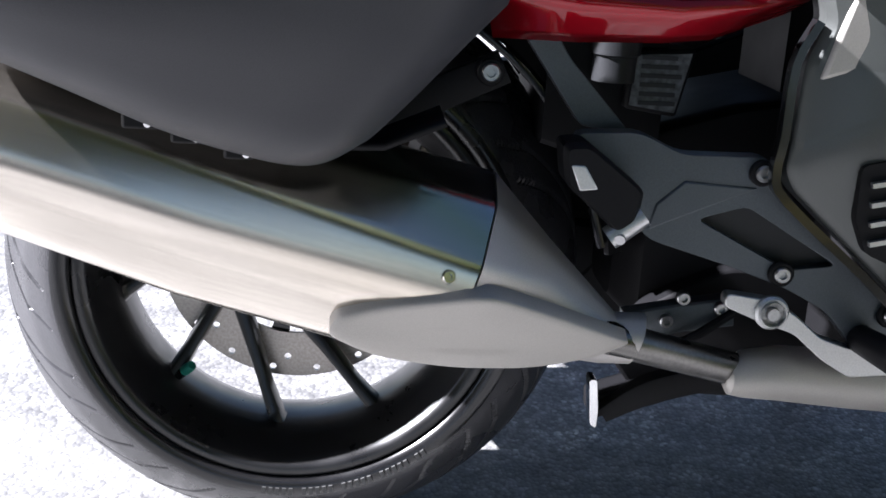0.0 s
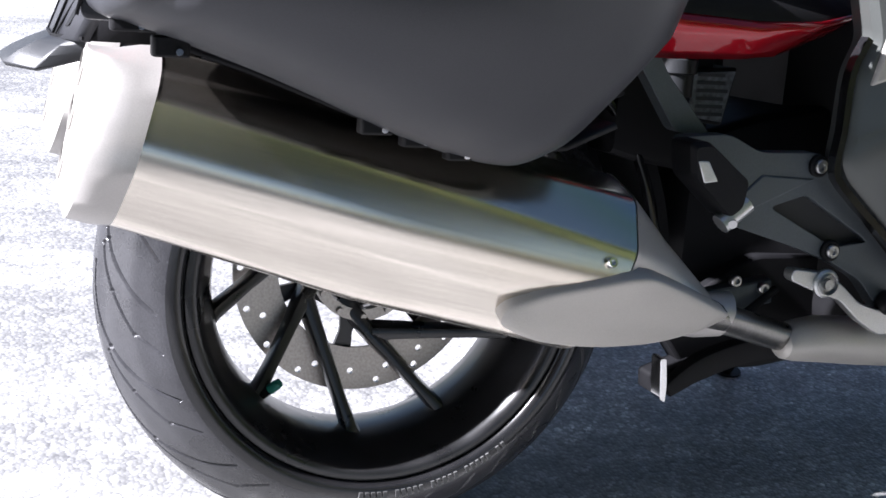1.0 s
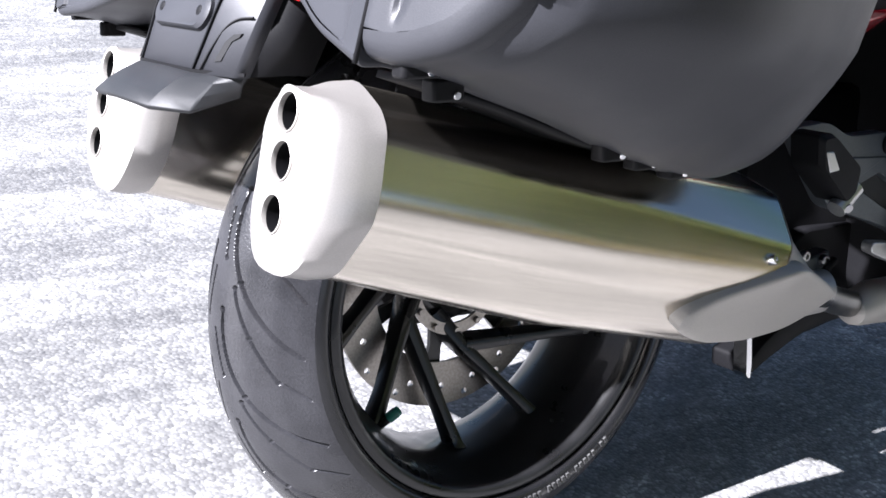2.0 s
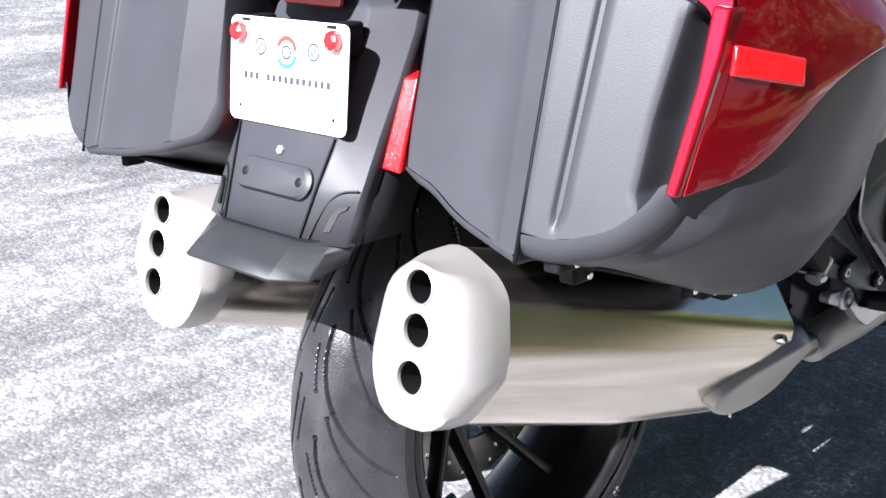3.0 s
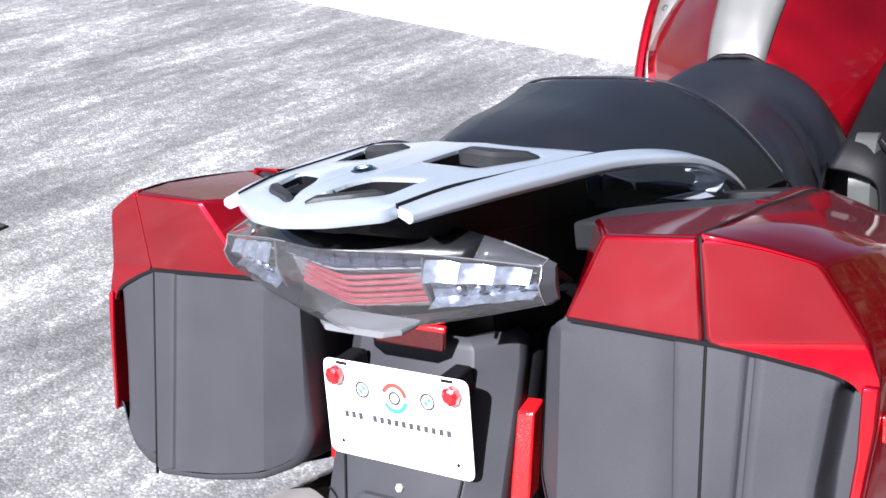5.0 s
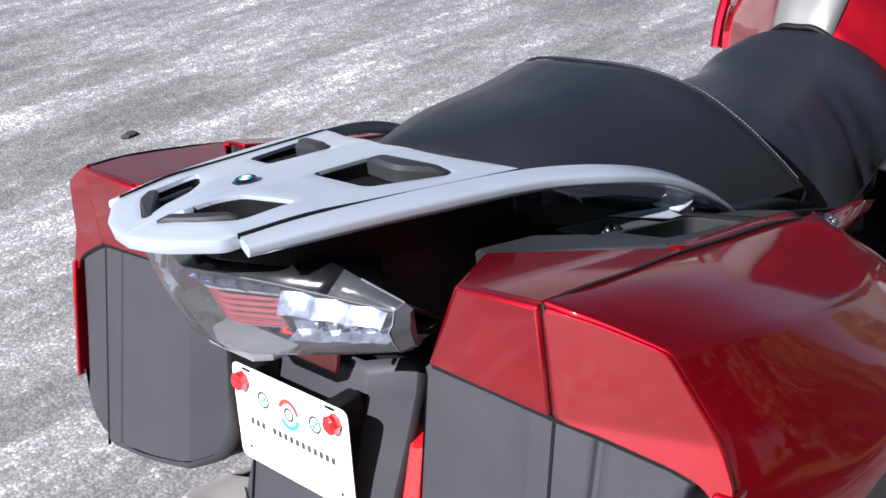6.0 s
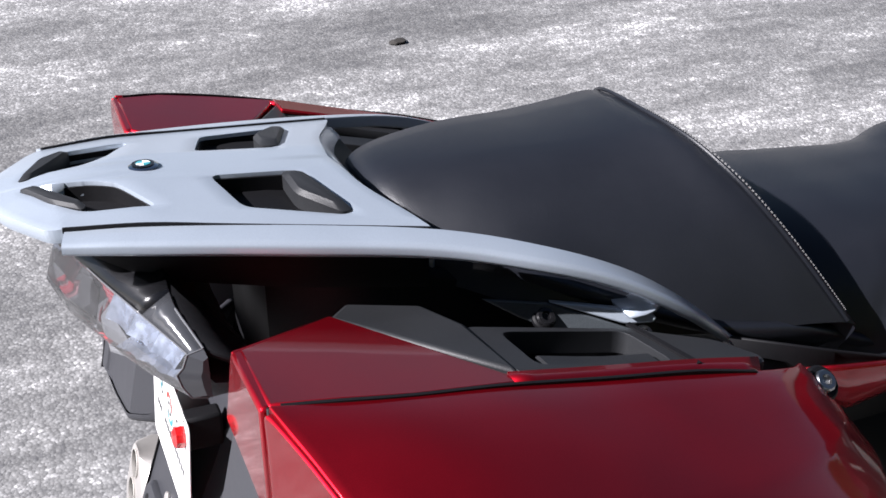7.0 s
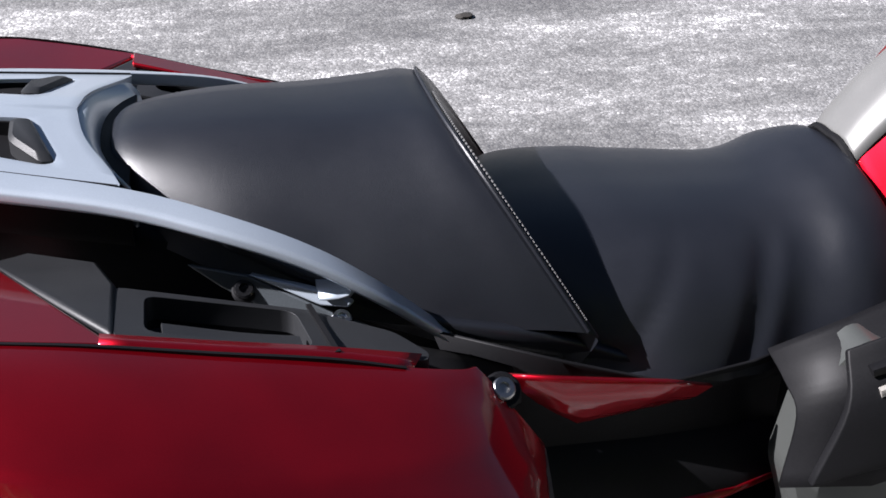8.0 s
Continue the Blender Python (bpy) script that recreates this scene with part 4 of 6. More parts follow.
    frnt = [(-0.296, 0.828), (-0.23, 0.815), (-0.195, 0.78), (-0.18, 0.75), (-0.172, 0.62), (-0.18, 0.59), (-0.22, 0.565), (-0.265, 0.56), (-0.31, 0.565), (-0.30, 0.75)]
    if s < 0:
        body[4:8] = [(-0.150, 0.640), (-0.158, 0.612), (-0.195, 0.598), (-0.255, 0.583)]
    rad = [0.006, 0.012, 0.02, 0.012, 0.012, 0.010, 0.016, 0.02, 0.006, 0.001]
    cham = lambda y: 0.95 * max(0.0, y + 0.186)
    heart = Vector((-0.26, 0.76, 0))

    def tuck(p, d):
        # lower edge drawn in, but not beside the seam with the lid
        v = (heart - p).normalized() * d * (1 - step(0.63, 0.68, p.y))
        return p + Vector((v.x * min(1.0, max(0.0, (p.x + 0.3255) / 0.03)), v.y, 0))

    def rg(f, poly, d=0.0, dx=0.0):
        pts = [tuck(p, d) for p in rounded([Vector((*p, 0)) for p in poly], rad, 4)]
        return [P(f, p.x, p.y) + Vector((cham(p.x) * max(0.0, 1 - f * 6) + dx * (1 - step(0.63, 0.68, p.y)), 0, 0)) for p in pts]

    edge = [rg(0.004, body, 0.010 * (1 - math.sin(radians(a))), 0.010 * (1 - math.cos(radians(a)))) for a in range(0, 91, 18)]
    part("body", loft(edge + [rg(0.05, [(y, z - (0.014 if z > 0.87 else 0.0)) for y, z in body]), rg(0.12, [(y, z - (0.035 if z > 0.87 else 0.006)) for y, z in body]), rg(0.40, mids), rg(0.80, frnt)], True, False, True), GREY, c, "dark grey case body")
    flat = [(p.x, p.y) for p in (tuck(q, 0.010) for q in rounded([Vector((*p, 0)) for p in body], rad, 4))]

    def dent2(y, z):
        gy = float(np.interp(z, [0.59, 0.82], [-0.303, -0.297]))
        return 0.004 * step(gy - 0.002, gy + 0.002, y) + cham(y) * (1 - step(0.80, 0.826, z))

    part("body_rear", face_grid(flat, lambda y, z: P(0.002, y, z) + Vector((-0.0012, 0, 0)), 70, 60, dent2, lambda z: [-0.305 + 0.026 * (z - 0.59), -0.301 + 0.026 * (z - 0.59), -0.186]), GREY, c, "grey body face", angle=30)
    part("seam_strip", loft([[P(0.0, y, z) + Vector((-0.0010, 0, 0)) for y in (-0.3273, -0.3245)] for z in (0.58, 0.65, 0.72, 0.819, 0.83, 0.913)], False), BLACK, c, thick=0.003)
    # dark joint between the paint and the grey faces
    joint = [(-0.196, 0.8248), (-0.260, 0.8220), (-0.3265, 0.8186), (-0.362, 0.8112), (-0.415, 0.7972), (-0.434, 0.790)]
    part("band_joint", bar([P(0.0, y, z) + Vector((-0.0012, 0, 0)) for y, z in joint], [(-0.0016, -0.0022), (0.0016, -0.0022), (0.0016, 0.0022), (-0.0016, 0.0022)], smooth=1), BLACK, c)
    # painted inner top and corner
    tri = [(-0.326, -0.3235, 0.9135), (-0.326, -0.240, 0.909), (-0.246, -0.189, 0.893), (-0.152, -0.3135, 0.8885), (-0.152, -0.3240, 0.8870), (-0.23, -0.3305, 0.9015), (-0.28, -0.3295, 0.9100)]
    part("painted_top", slab([Vector((a, b * s, d)) for a, b, d in tri], (0, 0, -0.012)), RED, c, bevel=0.003)
    q = [(-0.3245, 0.9125), (-0.2405, 0.9085), (-0.1945, 0.8265), (-0.3245, 0.8200)]
    part("painted_corner", slab([P(0.0, y, z) + Vector((-0.0055, 0, 0)) for y, z in q], (0.010, 0, 0)), RED, c, bevel=0.003)
    cheek = [Vector((-0.331, -0.240 * s, 0.909)), Vector((-0.246, -0.1885 * s, 0.892)), Vector((-0.25, -0.175 * s, 0.845)), Vector((-0.331, -0.1945 * s, 0.8265))]
    part("painted_cheek", slab(cheek, (0.004, -0.010 * s, -0.004)), RED, c, bevel=0.002)
    # black carrying grip ahead of the paint
    blk = [(-0.246, -0.188, 0.890), (-0.222, -0.150, 0.878), (-0.166, -0.172, 0.876), (-0.149, -0.222, 0.881), (-0.146, -0.312, 0.889)]
    part("grip_base", slab([Vector((a, b * s, d)) for a, b, d in blk], (0, 0, -0.03)), DARK, c, bevel=0.004)
    fr = [(-0.150, -0.223, 0.8785), (-0.005, -0.219, 0.842), (0.060, -0.250, 0.833), (0.083, -0.280, 0.8295), (0.080, -0.292, 0.8300), (0.0, -0.305, 0.8495), (-0.146, -0.3125, 0.8870)]
    hl = [(-0.128, -0.237, 0.8765), (-0.016, -0.233, 0.8495), (-0.006, -0.293, 0.8515), (-0.126, -0.300, 0.8820)]
    fr = [Vector((a, b * s, d)) for a, b, d in fr]
    hl = rounded([Vector((a, b * s, d)) for a, b, d in hl], 0.012, 4)
    bm = bmesh.new()
    edges = []
    for ringp in (rounded(fr, 0.008, 3), hl):
        vs = [bm.verts.new(p) for p in ringp]
        edges += [bm.edges.new((a, b)) for a, b in zip(vs, vs[1:] + vs[:1])]
    bmesh.ops.triangle_fill(bm, use_beauty=True, use_dissolve=False, edges=edges)
    res = bmesh.ops.extrude_face_region(bm, geom=bm.faces[:])
    bmesh.ops.translate(bm, vec=(0, 0, -0.02), verts=[g for g in res["geom"] if isinstance(g, bmesh.types.BMVert)])
    grip = part("grip_frame", bm, DARK, c, "black carrying grip frame", bevel=0.003)
    cc = sum(hl, Vector()) / len(hl)
    part("grip_well", loft([[p.lerp(cc, -0.03) - Vector((0, 0, 0.012)) for p in hl], [p.lerp(cc, 0.05) + Vector((0, 0.004 * s, -0.045)) for p in hl]], True, False, True), BLACK, grip)
    part("grip_bar", bar([Vector((-0.116, -0.288 * s, 0.868)), Vector((-0.06, -0.284 * s, 0.852)), Vector((-0.016, -0.280 * s, 0.842))], rounded([(-0.013, -0.007), (0.013, -0.007), (0.013, 0.007), (-0.013, 0.007)], 0.005, 3), smooth=3), DARK, grip)
    part("seam_line", bar([Vector((-0.004, -0.2195 * s, 0.8463)), Vector((0.010, -0.302 * s, 0.8505))], [(-0.0022, -0.001), (0.0022, -0.001), (0.0022, 0.0012), (-0.0022, 0.0012)], smooth=1), BLACK, grip)
    # dark gap between the lid and the inner top
    gap = side_of([(-0.318, -0.3262, 0.9130), (-0.28, -0.3310, 0.9100), (-0.23, -0.3320, 0.9020), (-0.163, -0.3255, 0.8890), (-0.076, -0.3165, 0.8680), (0.003, -0.3105, 0.8510), (0.06, -0.3065, 0.8345)], s)
    rim_in = side_of([(-0.155, -0.3110, 0.8895), (-0.076, -0.3030, 0.8708), (0.003, -0.2970, 0.8540), (0.076, -0.2870, 0.8335)], s)
    rim_out = side_of([(-0.155, -0.3240, 0.8875), (-0.076, -0.3158, 0.8682), (0.003, -0.3098, 0.8510), (0.066, -0.3050, 0.8325)], s)
    part("painted_rim", loft([curve(rim_in, 4), curve(rim_out, 4)], False), RED, c, thick=0.006)
    part("top_seam", bar(gap, [(-0.0016, -0.006), (0.0016, -0.006), (0.0016, 0.0008), (-0.0016, 0.0008)], smooth=4), BLACK, c)
    # red side reflector
    ref = [(-0.296, -0.4640, 0.759), (-0.230, -0.4870, 0.745), (-0.235, -0.4890, 0.723), (-0.300, -0.4640, 0.736)]
    part("reflector", slab([Vector((a, (b - 0.002) * s, d)) for a, b, d in ref], (0, 0.016 * s, 0)), REFLEX, c, "red side reflector", bevel=0.002)
    # latches and feet below
    for x, y, z, w in ((-0.345, -0.345, 0.573, 0.035), (-0.315, -0.336, 0.554, 0.03), (-0.142, -0.336, 0.497, 0.03), (-0.104, -0.336, 0.487, 0.03), (-0.065, -0.336, 0.476, 0.025)):
        lt = part("latch", loft([[Vector((x + a, y * s + b, z + d)) for a, b in rounded([(-w / 2, -0.009), (w / 2, -0.009), (w / 2, 0.009), (-w / 2, 0.009)], 0.004, 2)] for d in (-0.003, 0.014)]), BLACK, c, bevel=0.002)
        part("rivet", disc_on((x + 0.006, y * s - 0.009 * s, z + 0.002), (0, -s, -0.15), 0.0034, 0.002, 10), CHROME, lt)
    # black plate added for the dark gap under the case and its mirror image
    low = [(-0.315, 0.558), (-0.25, 0.538), (-0.15, 0.502), (-0.05, 0.474), (0.05, 0.478), (0.10, 0.50)]
    part("underside", loft([[Vector((x, y * s, z + 0.008)) for y in (-0.318, -0.28, -0.245)] for x, z in low], False), BLACK, c, "black plate added under the case for its shade", thick=0.006)
    part("mount_bar", bar([(-0.27, -0.262 * s, 0.560), (-0.15, -0.25 * s, 0.525), (0.02, -0.25 * s, 0.50)], rounded([(-0.02, -0.012), (0.02, -0.012), (0.02, 0.012), (-0.02, 0.012)], 0.005, 2)), BLACK, c)

    # the left case has a shallower lid on a wider body, painted further over the top
    if s < 0:
        over = [(-0.153, -0.280, 0.8925), (-0.153, -0.3130, 0.8925), (0.0, -0.3035, 0.8535), (0.075, -0.289, 0.8345), (0.0, -0.274, 0.8530)]
        part("painted_shoulder", slab([Vector((a, b * s, d)) for a, b, d in over], (0, 0, -0.006)), RED, c, bevel=0.002)
        for ob in c.children_recursive:
            for v in ob.data.vertices:
                v.co.y = float(np.interp(v.co.y, [0.0, 0.15, 0.20, 0.3255, 0.46, 0.50], [0.0, 0.138, 0.20, 0.352, 0.427, 0.447]))


side_case(1)
side_case(-1)


# -- tail: plate carrier, plate, mud flap --
def tail():
    # curved plate carrier in three facets
    lines = ((0.775, -0.298, 0.060, 0.098, 0.030), (0.763, -0.303, 0.068, 0.110, 0.036), (0.745, -0.3105, 0.070, 0.112, 0.036), (0.70, -0.330, 0.073, 0.1125, 0.033), (0.646, -0.3545, 0.0745, 0.113, 0.028), (0.60, -0.3735, 0.067, 0.113, 0.024), (0.548, -0.394, 0.0595, 0.113, 0.019))
    rows = []
    for z, x, c, w, k in lines:
        rows.append([Vector((x + dx, y, z)) for y, dx in ((w, k + 0.012), (w - 0.006, k - 0.002), (c + 0.003, 0.0012), (c - 0.003, 0), (-c + 0.003, 0), (-c - 0.003, 0.0012), (-w + 0.006, k - 0.002), (-w, k + 0.012))])
    car = part("plate_carrier", loft(rows, False), GREY, bike, "dark grey plate carrier under the tail lamp", thick=0.006, angle=16)
    for s in (1, -1):
        part("carrier_side", loft([[Vector((x + k + dx, -(w - 0.002) * s, z)) for dx in (0.012, 0.075)] for z, x, c, w, k in lines[1:]], False), BLACK, car, "black side of the carrier", thick=0.004)
        part("carrier_seam", bar([Vector((x - 0.0008, -c * s, z)) for z, x, c, w, k in lines[4:]], [(-0.0011, -0.0012), (0.0011, -0.0012), (0.0011, 0.0012), (-0.0011, 0.0012)], smooth=1, up=(1, 0, 0)), BLACK, car)
    part("carrier_joint", bar([Vector((x, y, 0.5505)) for x, y in ((-0.368, 0.1135), (-0.3945, 0.0595), (-0.3955, 0.0), (-0.3945, -0.0595), (-0.368, -0.1135))], [(-0.0012, -0.0014), (0.0012, -0.0014), (0.0012, 0.0014), (-0.0012, 0.0014)], smooth=1), BLACK, car)
    # small blister with two holes and a dimple
    nrm = Vector((-0.92, 0, 0.39)).normalized()
    up = Vector((0.39, 0, 0.92)).normalized()
    mid = Vector((-0.3735, -0.002, 0.600))
    stadium = [mid + Vector((0, a, 0)) + up * b for a, b in ((math.copysign(0.042, math.cos(t)) + 0.017 * math.cos(t), 0.017 * math.sin(t)) for t in (2 * math.pi * (i + 0.5) / 28 for i in range(28)))]
    part("blister", loft([[p - nrm * 0.004 for p in stadium], [p + nrm * 0.004 for p in stadium], [mid + (p - mid) * 0.9 + nrm * 0.007 for p in stadium]]), GREY, car)
    for y in (0.040, -0.044):
        part("hole_rim", disc_on(mid + Vector((0, y, 0)) + nrm * 0.0068, nrm, 0.0048, 0.001, 14), BLACK, car)
    part("rivet", disc_on((-0.3632, 0.0, 0.626), nrm, 0.0052, 0.0025, 6), CAPM, car)
    # red reflector over the plate
    rf = [(-0.308, 0.040, 0.792), (-0.308, -0.047, 0.791), (-0.313, -0.045, 0.766), (-0.313, 0.041, 0.767)]
    part("reflector", slab(rf, (-0.006, 0, -0.001)), REFLEX, bike, "red reflector above the plate", bevel=0.002)
    # slim side reflectors
    for s in (1, -1):
        rs = [(-0.298, -0.111, 0.702), (-0.298, -0.130, 0.703), (-0.322, -0.128, 0.613), (-0.331, -0.111, 0.618)]
        part("side_reflector", slab([Vector((a, b * s, d)) for a, b, d in rs], (0.022, 0, 0.006)), REFLEX, bike, "slim red reflector", bevel=0.002)
    # number plate on a bracket, with two red bolt heads and printed marks
    pn = Vector((-0.996, 0, 0.09)).normalized()
    pu = Vector((0.09, 0, 0.996)).normalized()
    pc = Vector((-0.3505, 0.0, 0.701))
    O = lambda y, v, d=0.0: pc + Vector((0, y, 0)) + pu * v + pn * d
    plate = part("number_plate", slab(rounded([O(0.091, -0.053), O(-0.091, -0.053), O(-0.091, 0.053), O(0.091, 0.053)], 0.010, 5), pn * 0.0018), WHITE, bike, "white dealer plate with printed rings", bevel=0.0006)
    for y in (0.066, -0.066):
        part("plate_bracket", box((-0.348, y - 0.010, 0.722), (-0.315, y + 0.010, 0.7545)), BLACK, plate, bevel=0.003)
    for y in (0.073, -0.073):
        ring = lambda r, h: [O(y, 0.037, h) + r * (math.cos(2 * math.pi * i / 8) * Vector((0, 1, 0)) + math.sin(2 * math.pi * i / 8) * pu) for i in range(8)]
        part("bolt_head", loft([ring(0.0098, 0.0015), ring(0.0105, 0.005), ring(0.0098, 0.010), ring(0.006, 0.0125)]), REFLEX, plate, "faceted red bolt head", angle=20)
    def ringmark(y, v, r0, r1, mat, a0=0.0, a1=360.0):
        n = 30
        bm = bmesh.new()
        vs = []
        for i in range(n + 1):
            a = radians(a0 + (a1 - a0) * i / n)
            vs.append([bm.verts.new(O(y + r * math.cos(a), v + r * math.sin(a), 0.0022)) for r in (r0, r1)])
        for a, b in zip(vs, vs[1:]):
            bm.faces.new((a[0], a[1], b[1], b[0]))
        part("print_ring", bm, mat, plate)
    ringmark(0.041, 0.024, 0.0068, 0.0092, INK)
    ringmark(-0.041, 0.024, 0.0068, 0.0092, INK)
    ringmark(0.041, 0.024, 0.0, 0.005, TEAL, 90, 180)
    ringmark(0.041, 0.024, 0.0, 0.005, TEAL, 270, 360)
    ringmark(-0.041, 0.024, 0.0, 0.005, TEAL, 90, 180)
    ringmark(-0.041, 0.024, 0.0, 0.005, TEAL, 270, 360)
    ringmark(0.0, 0.021, 0.0115, 0.0165, TEAL, 190, 330)
    ringmark(0.0, 0.021, 0.0115, 0.0165, PRINTRED, 20, 170)
    ringmark(0.0, 0.021, 0.005, 0.0075, INK)
    x = 0.067
    for k in range(15):
        if k != 3:
            wd = 0.0052
            part("print_bar", slab([O(x, -0.0095, 0.0019), O(x - wd, -0.0095, 0.0019), O(x - wd, -0.0025, 0.0019), O(x, -0.0025, 0.0019)], pn * 0.0004), INK, plate)
        x -= 0.0092
    for y in (0.073, -0.073):
        part("plate_hole", disc_on(O(y, -0.038, 0.0018), pn, 0.0022, 0.0004, 10), BLACK, plate)
    # mud flap
    root = [(-0.366, 0.112, 0.549), (-0.378, 0.090, 0.549), (-0.3935, 0.060, 0.550), (-0.395, 0.0, 0.551)]
    rim = [(-0.366, 0.101, 0.529), (-0.411, 0.093, 0.518), (-0.440, 0.066, 0.522), (-0.446, 0.0, 0.526)]
    rows = []
    for t, sag in ((0.0, 0.0), (0.35, 0.003), (0.7, 0.003), (1.0, 0.0)):
        half = [Vector(a).lerp(Vector(b), t) + Vector((0, 0, sag)) for a, b in zip(root, rim)]
        rows.append(half + [Vector((q.x, -q.y, q.z)) for q in half[-2::-1]])
    part("mud_flap", loft(rows, False), DARK, bike, "dark flared mud flap", thick=0.006, angle=14, bevel=0.0015)
    # outline of a small vent in each corner of the carrier
    for s in (1, -1):
        at = lambda y, z: Vector((float(np.interp(z, [0.548, 0.60], [-0.394, -0.3735])) - 0.0012 + (y - 0.0625) * float(np.interp(z, [0.548, 0.60], [0.35, 0.45])), -y * s, z))
        loop = [at(y, z) for y, z in ((0.070, 0.552), (0.075, 0.572), (0.082, 0.589), (0.092, 0.597), (0.106, 0.599))]
        part("vent_edge", tube(loop, 0.0011, 6, 4), BLACK, car)
        inner = [at(y, z) for y, z in ((0.083, 0.560), (0.087, 0.577), (0.093, 0.584), (0.101, 0.585), (0.100, 0.582), (0.094, 0.578), (0.090, 0.561))]
        part("vent_slot", slab([q + Vector((-0.0004, 0, 0)) for q in inner], (0.003, 0, 0)), BLACK, car)


tail()


# -- tail lamp --
def tail_lamp():
    lamp = new("tail_lamp")
    lamp.parent = bike
    lamp["label"] = "wide clear tail lamp with chrome bowls and a red centre strip"
    def ring(y, push=0.0, shrink=1.0):
        # one upright cut through the lens: front top edge, upper ridge, rear bulge, lower lip
        d = abs(y)
        a = min(1.0, d / 0.20)
        xr, zt, zb = -0.436 + 0.078 * a ** 1.15, 0.916 - 0.034 * a ** 1.8, 0.811 + 0.036 * a ** 1.4
        zm, h, lo = (zt + zb) / 2, (zt - zb) / 2, 0.045 - 0.035 * a
        top = (float(np.interp(d, [0, 0.10, 0.149, 0.193], [-0.345, -0.352, -0.3545, -0.3405])), float(np.interp(d, [0, 0.10, 0.149, 0.193], [0.919, 0.914, 0.906, 0.885])))
        ridge = (float(np.interp(d, [0, 0.0915, 0.187], [-0.424, -0.3945, -0.3535])), float(np.interp(d, [0, 0.0915, 0.187], [0.9085, 0.9017, 0.8836])))
        pts = [top, ridge, (min(ridge[0], xr + 0.012) - 0.004, ridge[1] - 0.010), (xr, zm + h * 0.2), (xr + lo * 0.25, zm - h * 0.35), (xr + lo * 0.75, zm - h * 0.85), (xr + lo + 0.01, zm - h), (xr + lo + 0.04, zm - h * 0.95)]
        return [Vector((x + push, y, zm + (z - zm) * shrink)) for x, z in pts]
    ys = [0.190 * math.sin(radians(t)) for t in range(-90, 91, 9)]
    skin = catmull([ring(y) for y in ys], 2)
    lens = part("lens", loft([r[1:] for r in skin], False), CLEAR, lamp, "clear moulded lens", angle=25)
    lens.visible_shadow = False
    HOUSING = material("lamp_housing", (0.24, 0.245, 0.26), 0.25, 0.4, coat=0.3, stain=0.15)
    SMOKE = material("smoky_lens", (0.045, 0.047, 0.052), 0.2, coat=0.4, stain=0.1)
    CELL = material("lamp_cell", (0.07, 0.08, 0.13), 0.2, 0.7, stain=0.2)
    BOWL = material("lamp_bowl", (0.24, 0.27, 0.335), 0.25, 0.65, grain=0.2, grain_scale=120, stain=0.25, stain_scale=60)
    RIB = material("red_rib", (0.19, 0.030, 0.040), 0.2, coat=0.4, stain=0.1)
    RIBBACK = material("pink_panel", (0.21, 0.105, 0.115), 0.3, coat=0.2, stain=0.2)
    RIDGE = material("moulded_edge", (0.16, 0.165, 0.175), 0.2, 0.3, coat=0.4, stain=0.1)
    part("housing", loft([ring(y * 0.93, 0.050 - 0.026 * (abs(y) / 0.19), 0.86)[2:] for y in ys], False), HOUSING, lamp, "grey lamp housing", angle=25)
    part("lamp_back", loft([[ring(y)[0] + Vector((0.002, 0, -0.003)), ring(y * 0.95, 0.052 - 0.026 * (abs(y) / 0.19), 0.86)[-1] + Vector((0.004, 0, -0.002))] for y in ys], False), BLACK, lamp, "black back of the lamp", thick=0.003, angle=25)
    part("lamp_top", loft([r[:2] for r in skin[10:-10]], False), GLOSS, lamp, "black lamp cover", thick=0.003, angle=25)
    for ends in (skin[:11], skin[-11:]):
        part("lamp_shoulder", loft([r[:2] for r in ends], False), SMOKE, lamp, "smoky grey lamp shoulder", thick=0.003, angle=25)
    for s in (1, -1):
        # blunt smoky end with bright moulded edges
        rim = [Vector((p.x, -abs(p.y) * s, p.z)) for p in skin[0][:7]]
        tail_end = [Vector((-0.3425 + (p.x + 0.350) * 0.3, -0.1975 * s, 0.866 + (p.z - 0.866) * 0.80)) for p in rim]
        part("lens_end", loft([rim, tail_end], True, False, True), SMOKE, lamp, "smoky lens end", angle=25)
        half = skin[:len(skin) // 2 - 3] if s == 1 else skin[-(len(skin) // 2 - 3):][::-1]
        part("lens_edge", tube([r[1] for r in half], 0.0007, 8, 1), RIDGE, lamp)
        part("lens_edge", tube([r[0] for r in half[:len(half) // 2 + 1]], 0.0009, 8, 1), RIDGE, lamp)
        part("lens_edge", tube(rim, 0.0007, 8, 1), RIDGE, lamp)
    back = lambda y, d: -0.436 + 0.078 * (abs(y) / 0.2) ** 1.15 + d
    along = lambda w, z, d, lift=0.0, k=9: [Vector((back(y, d), y, z + lift * (abs(y) / 0.2) ** 1.6)) for y in (w * (2 * i / (k - 1) - 1) for i in range(k))]
    block = lambda a, b: rounded([(-a, -b), (a, -b), (a, b), (-a, b)], min(a, b) * 0.5, 2)
    # dark channel with a row of small lamps over the middle, and a pale ledge under it
    part("lamp_channel", bar(along(0.098, 0.896, 0.030, -0.006), block(0.004, 0.0105), smooth=2), CELL, lamp, "dark blue channel")
    for k in range(8):
        y = -0.084 + 0.024 * k
        c = Vector((back(y, 0.0225), y, 0.896 - 0.006 * (abs(y) / 0.2) ** 1.6))
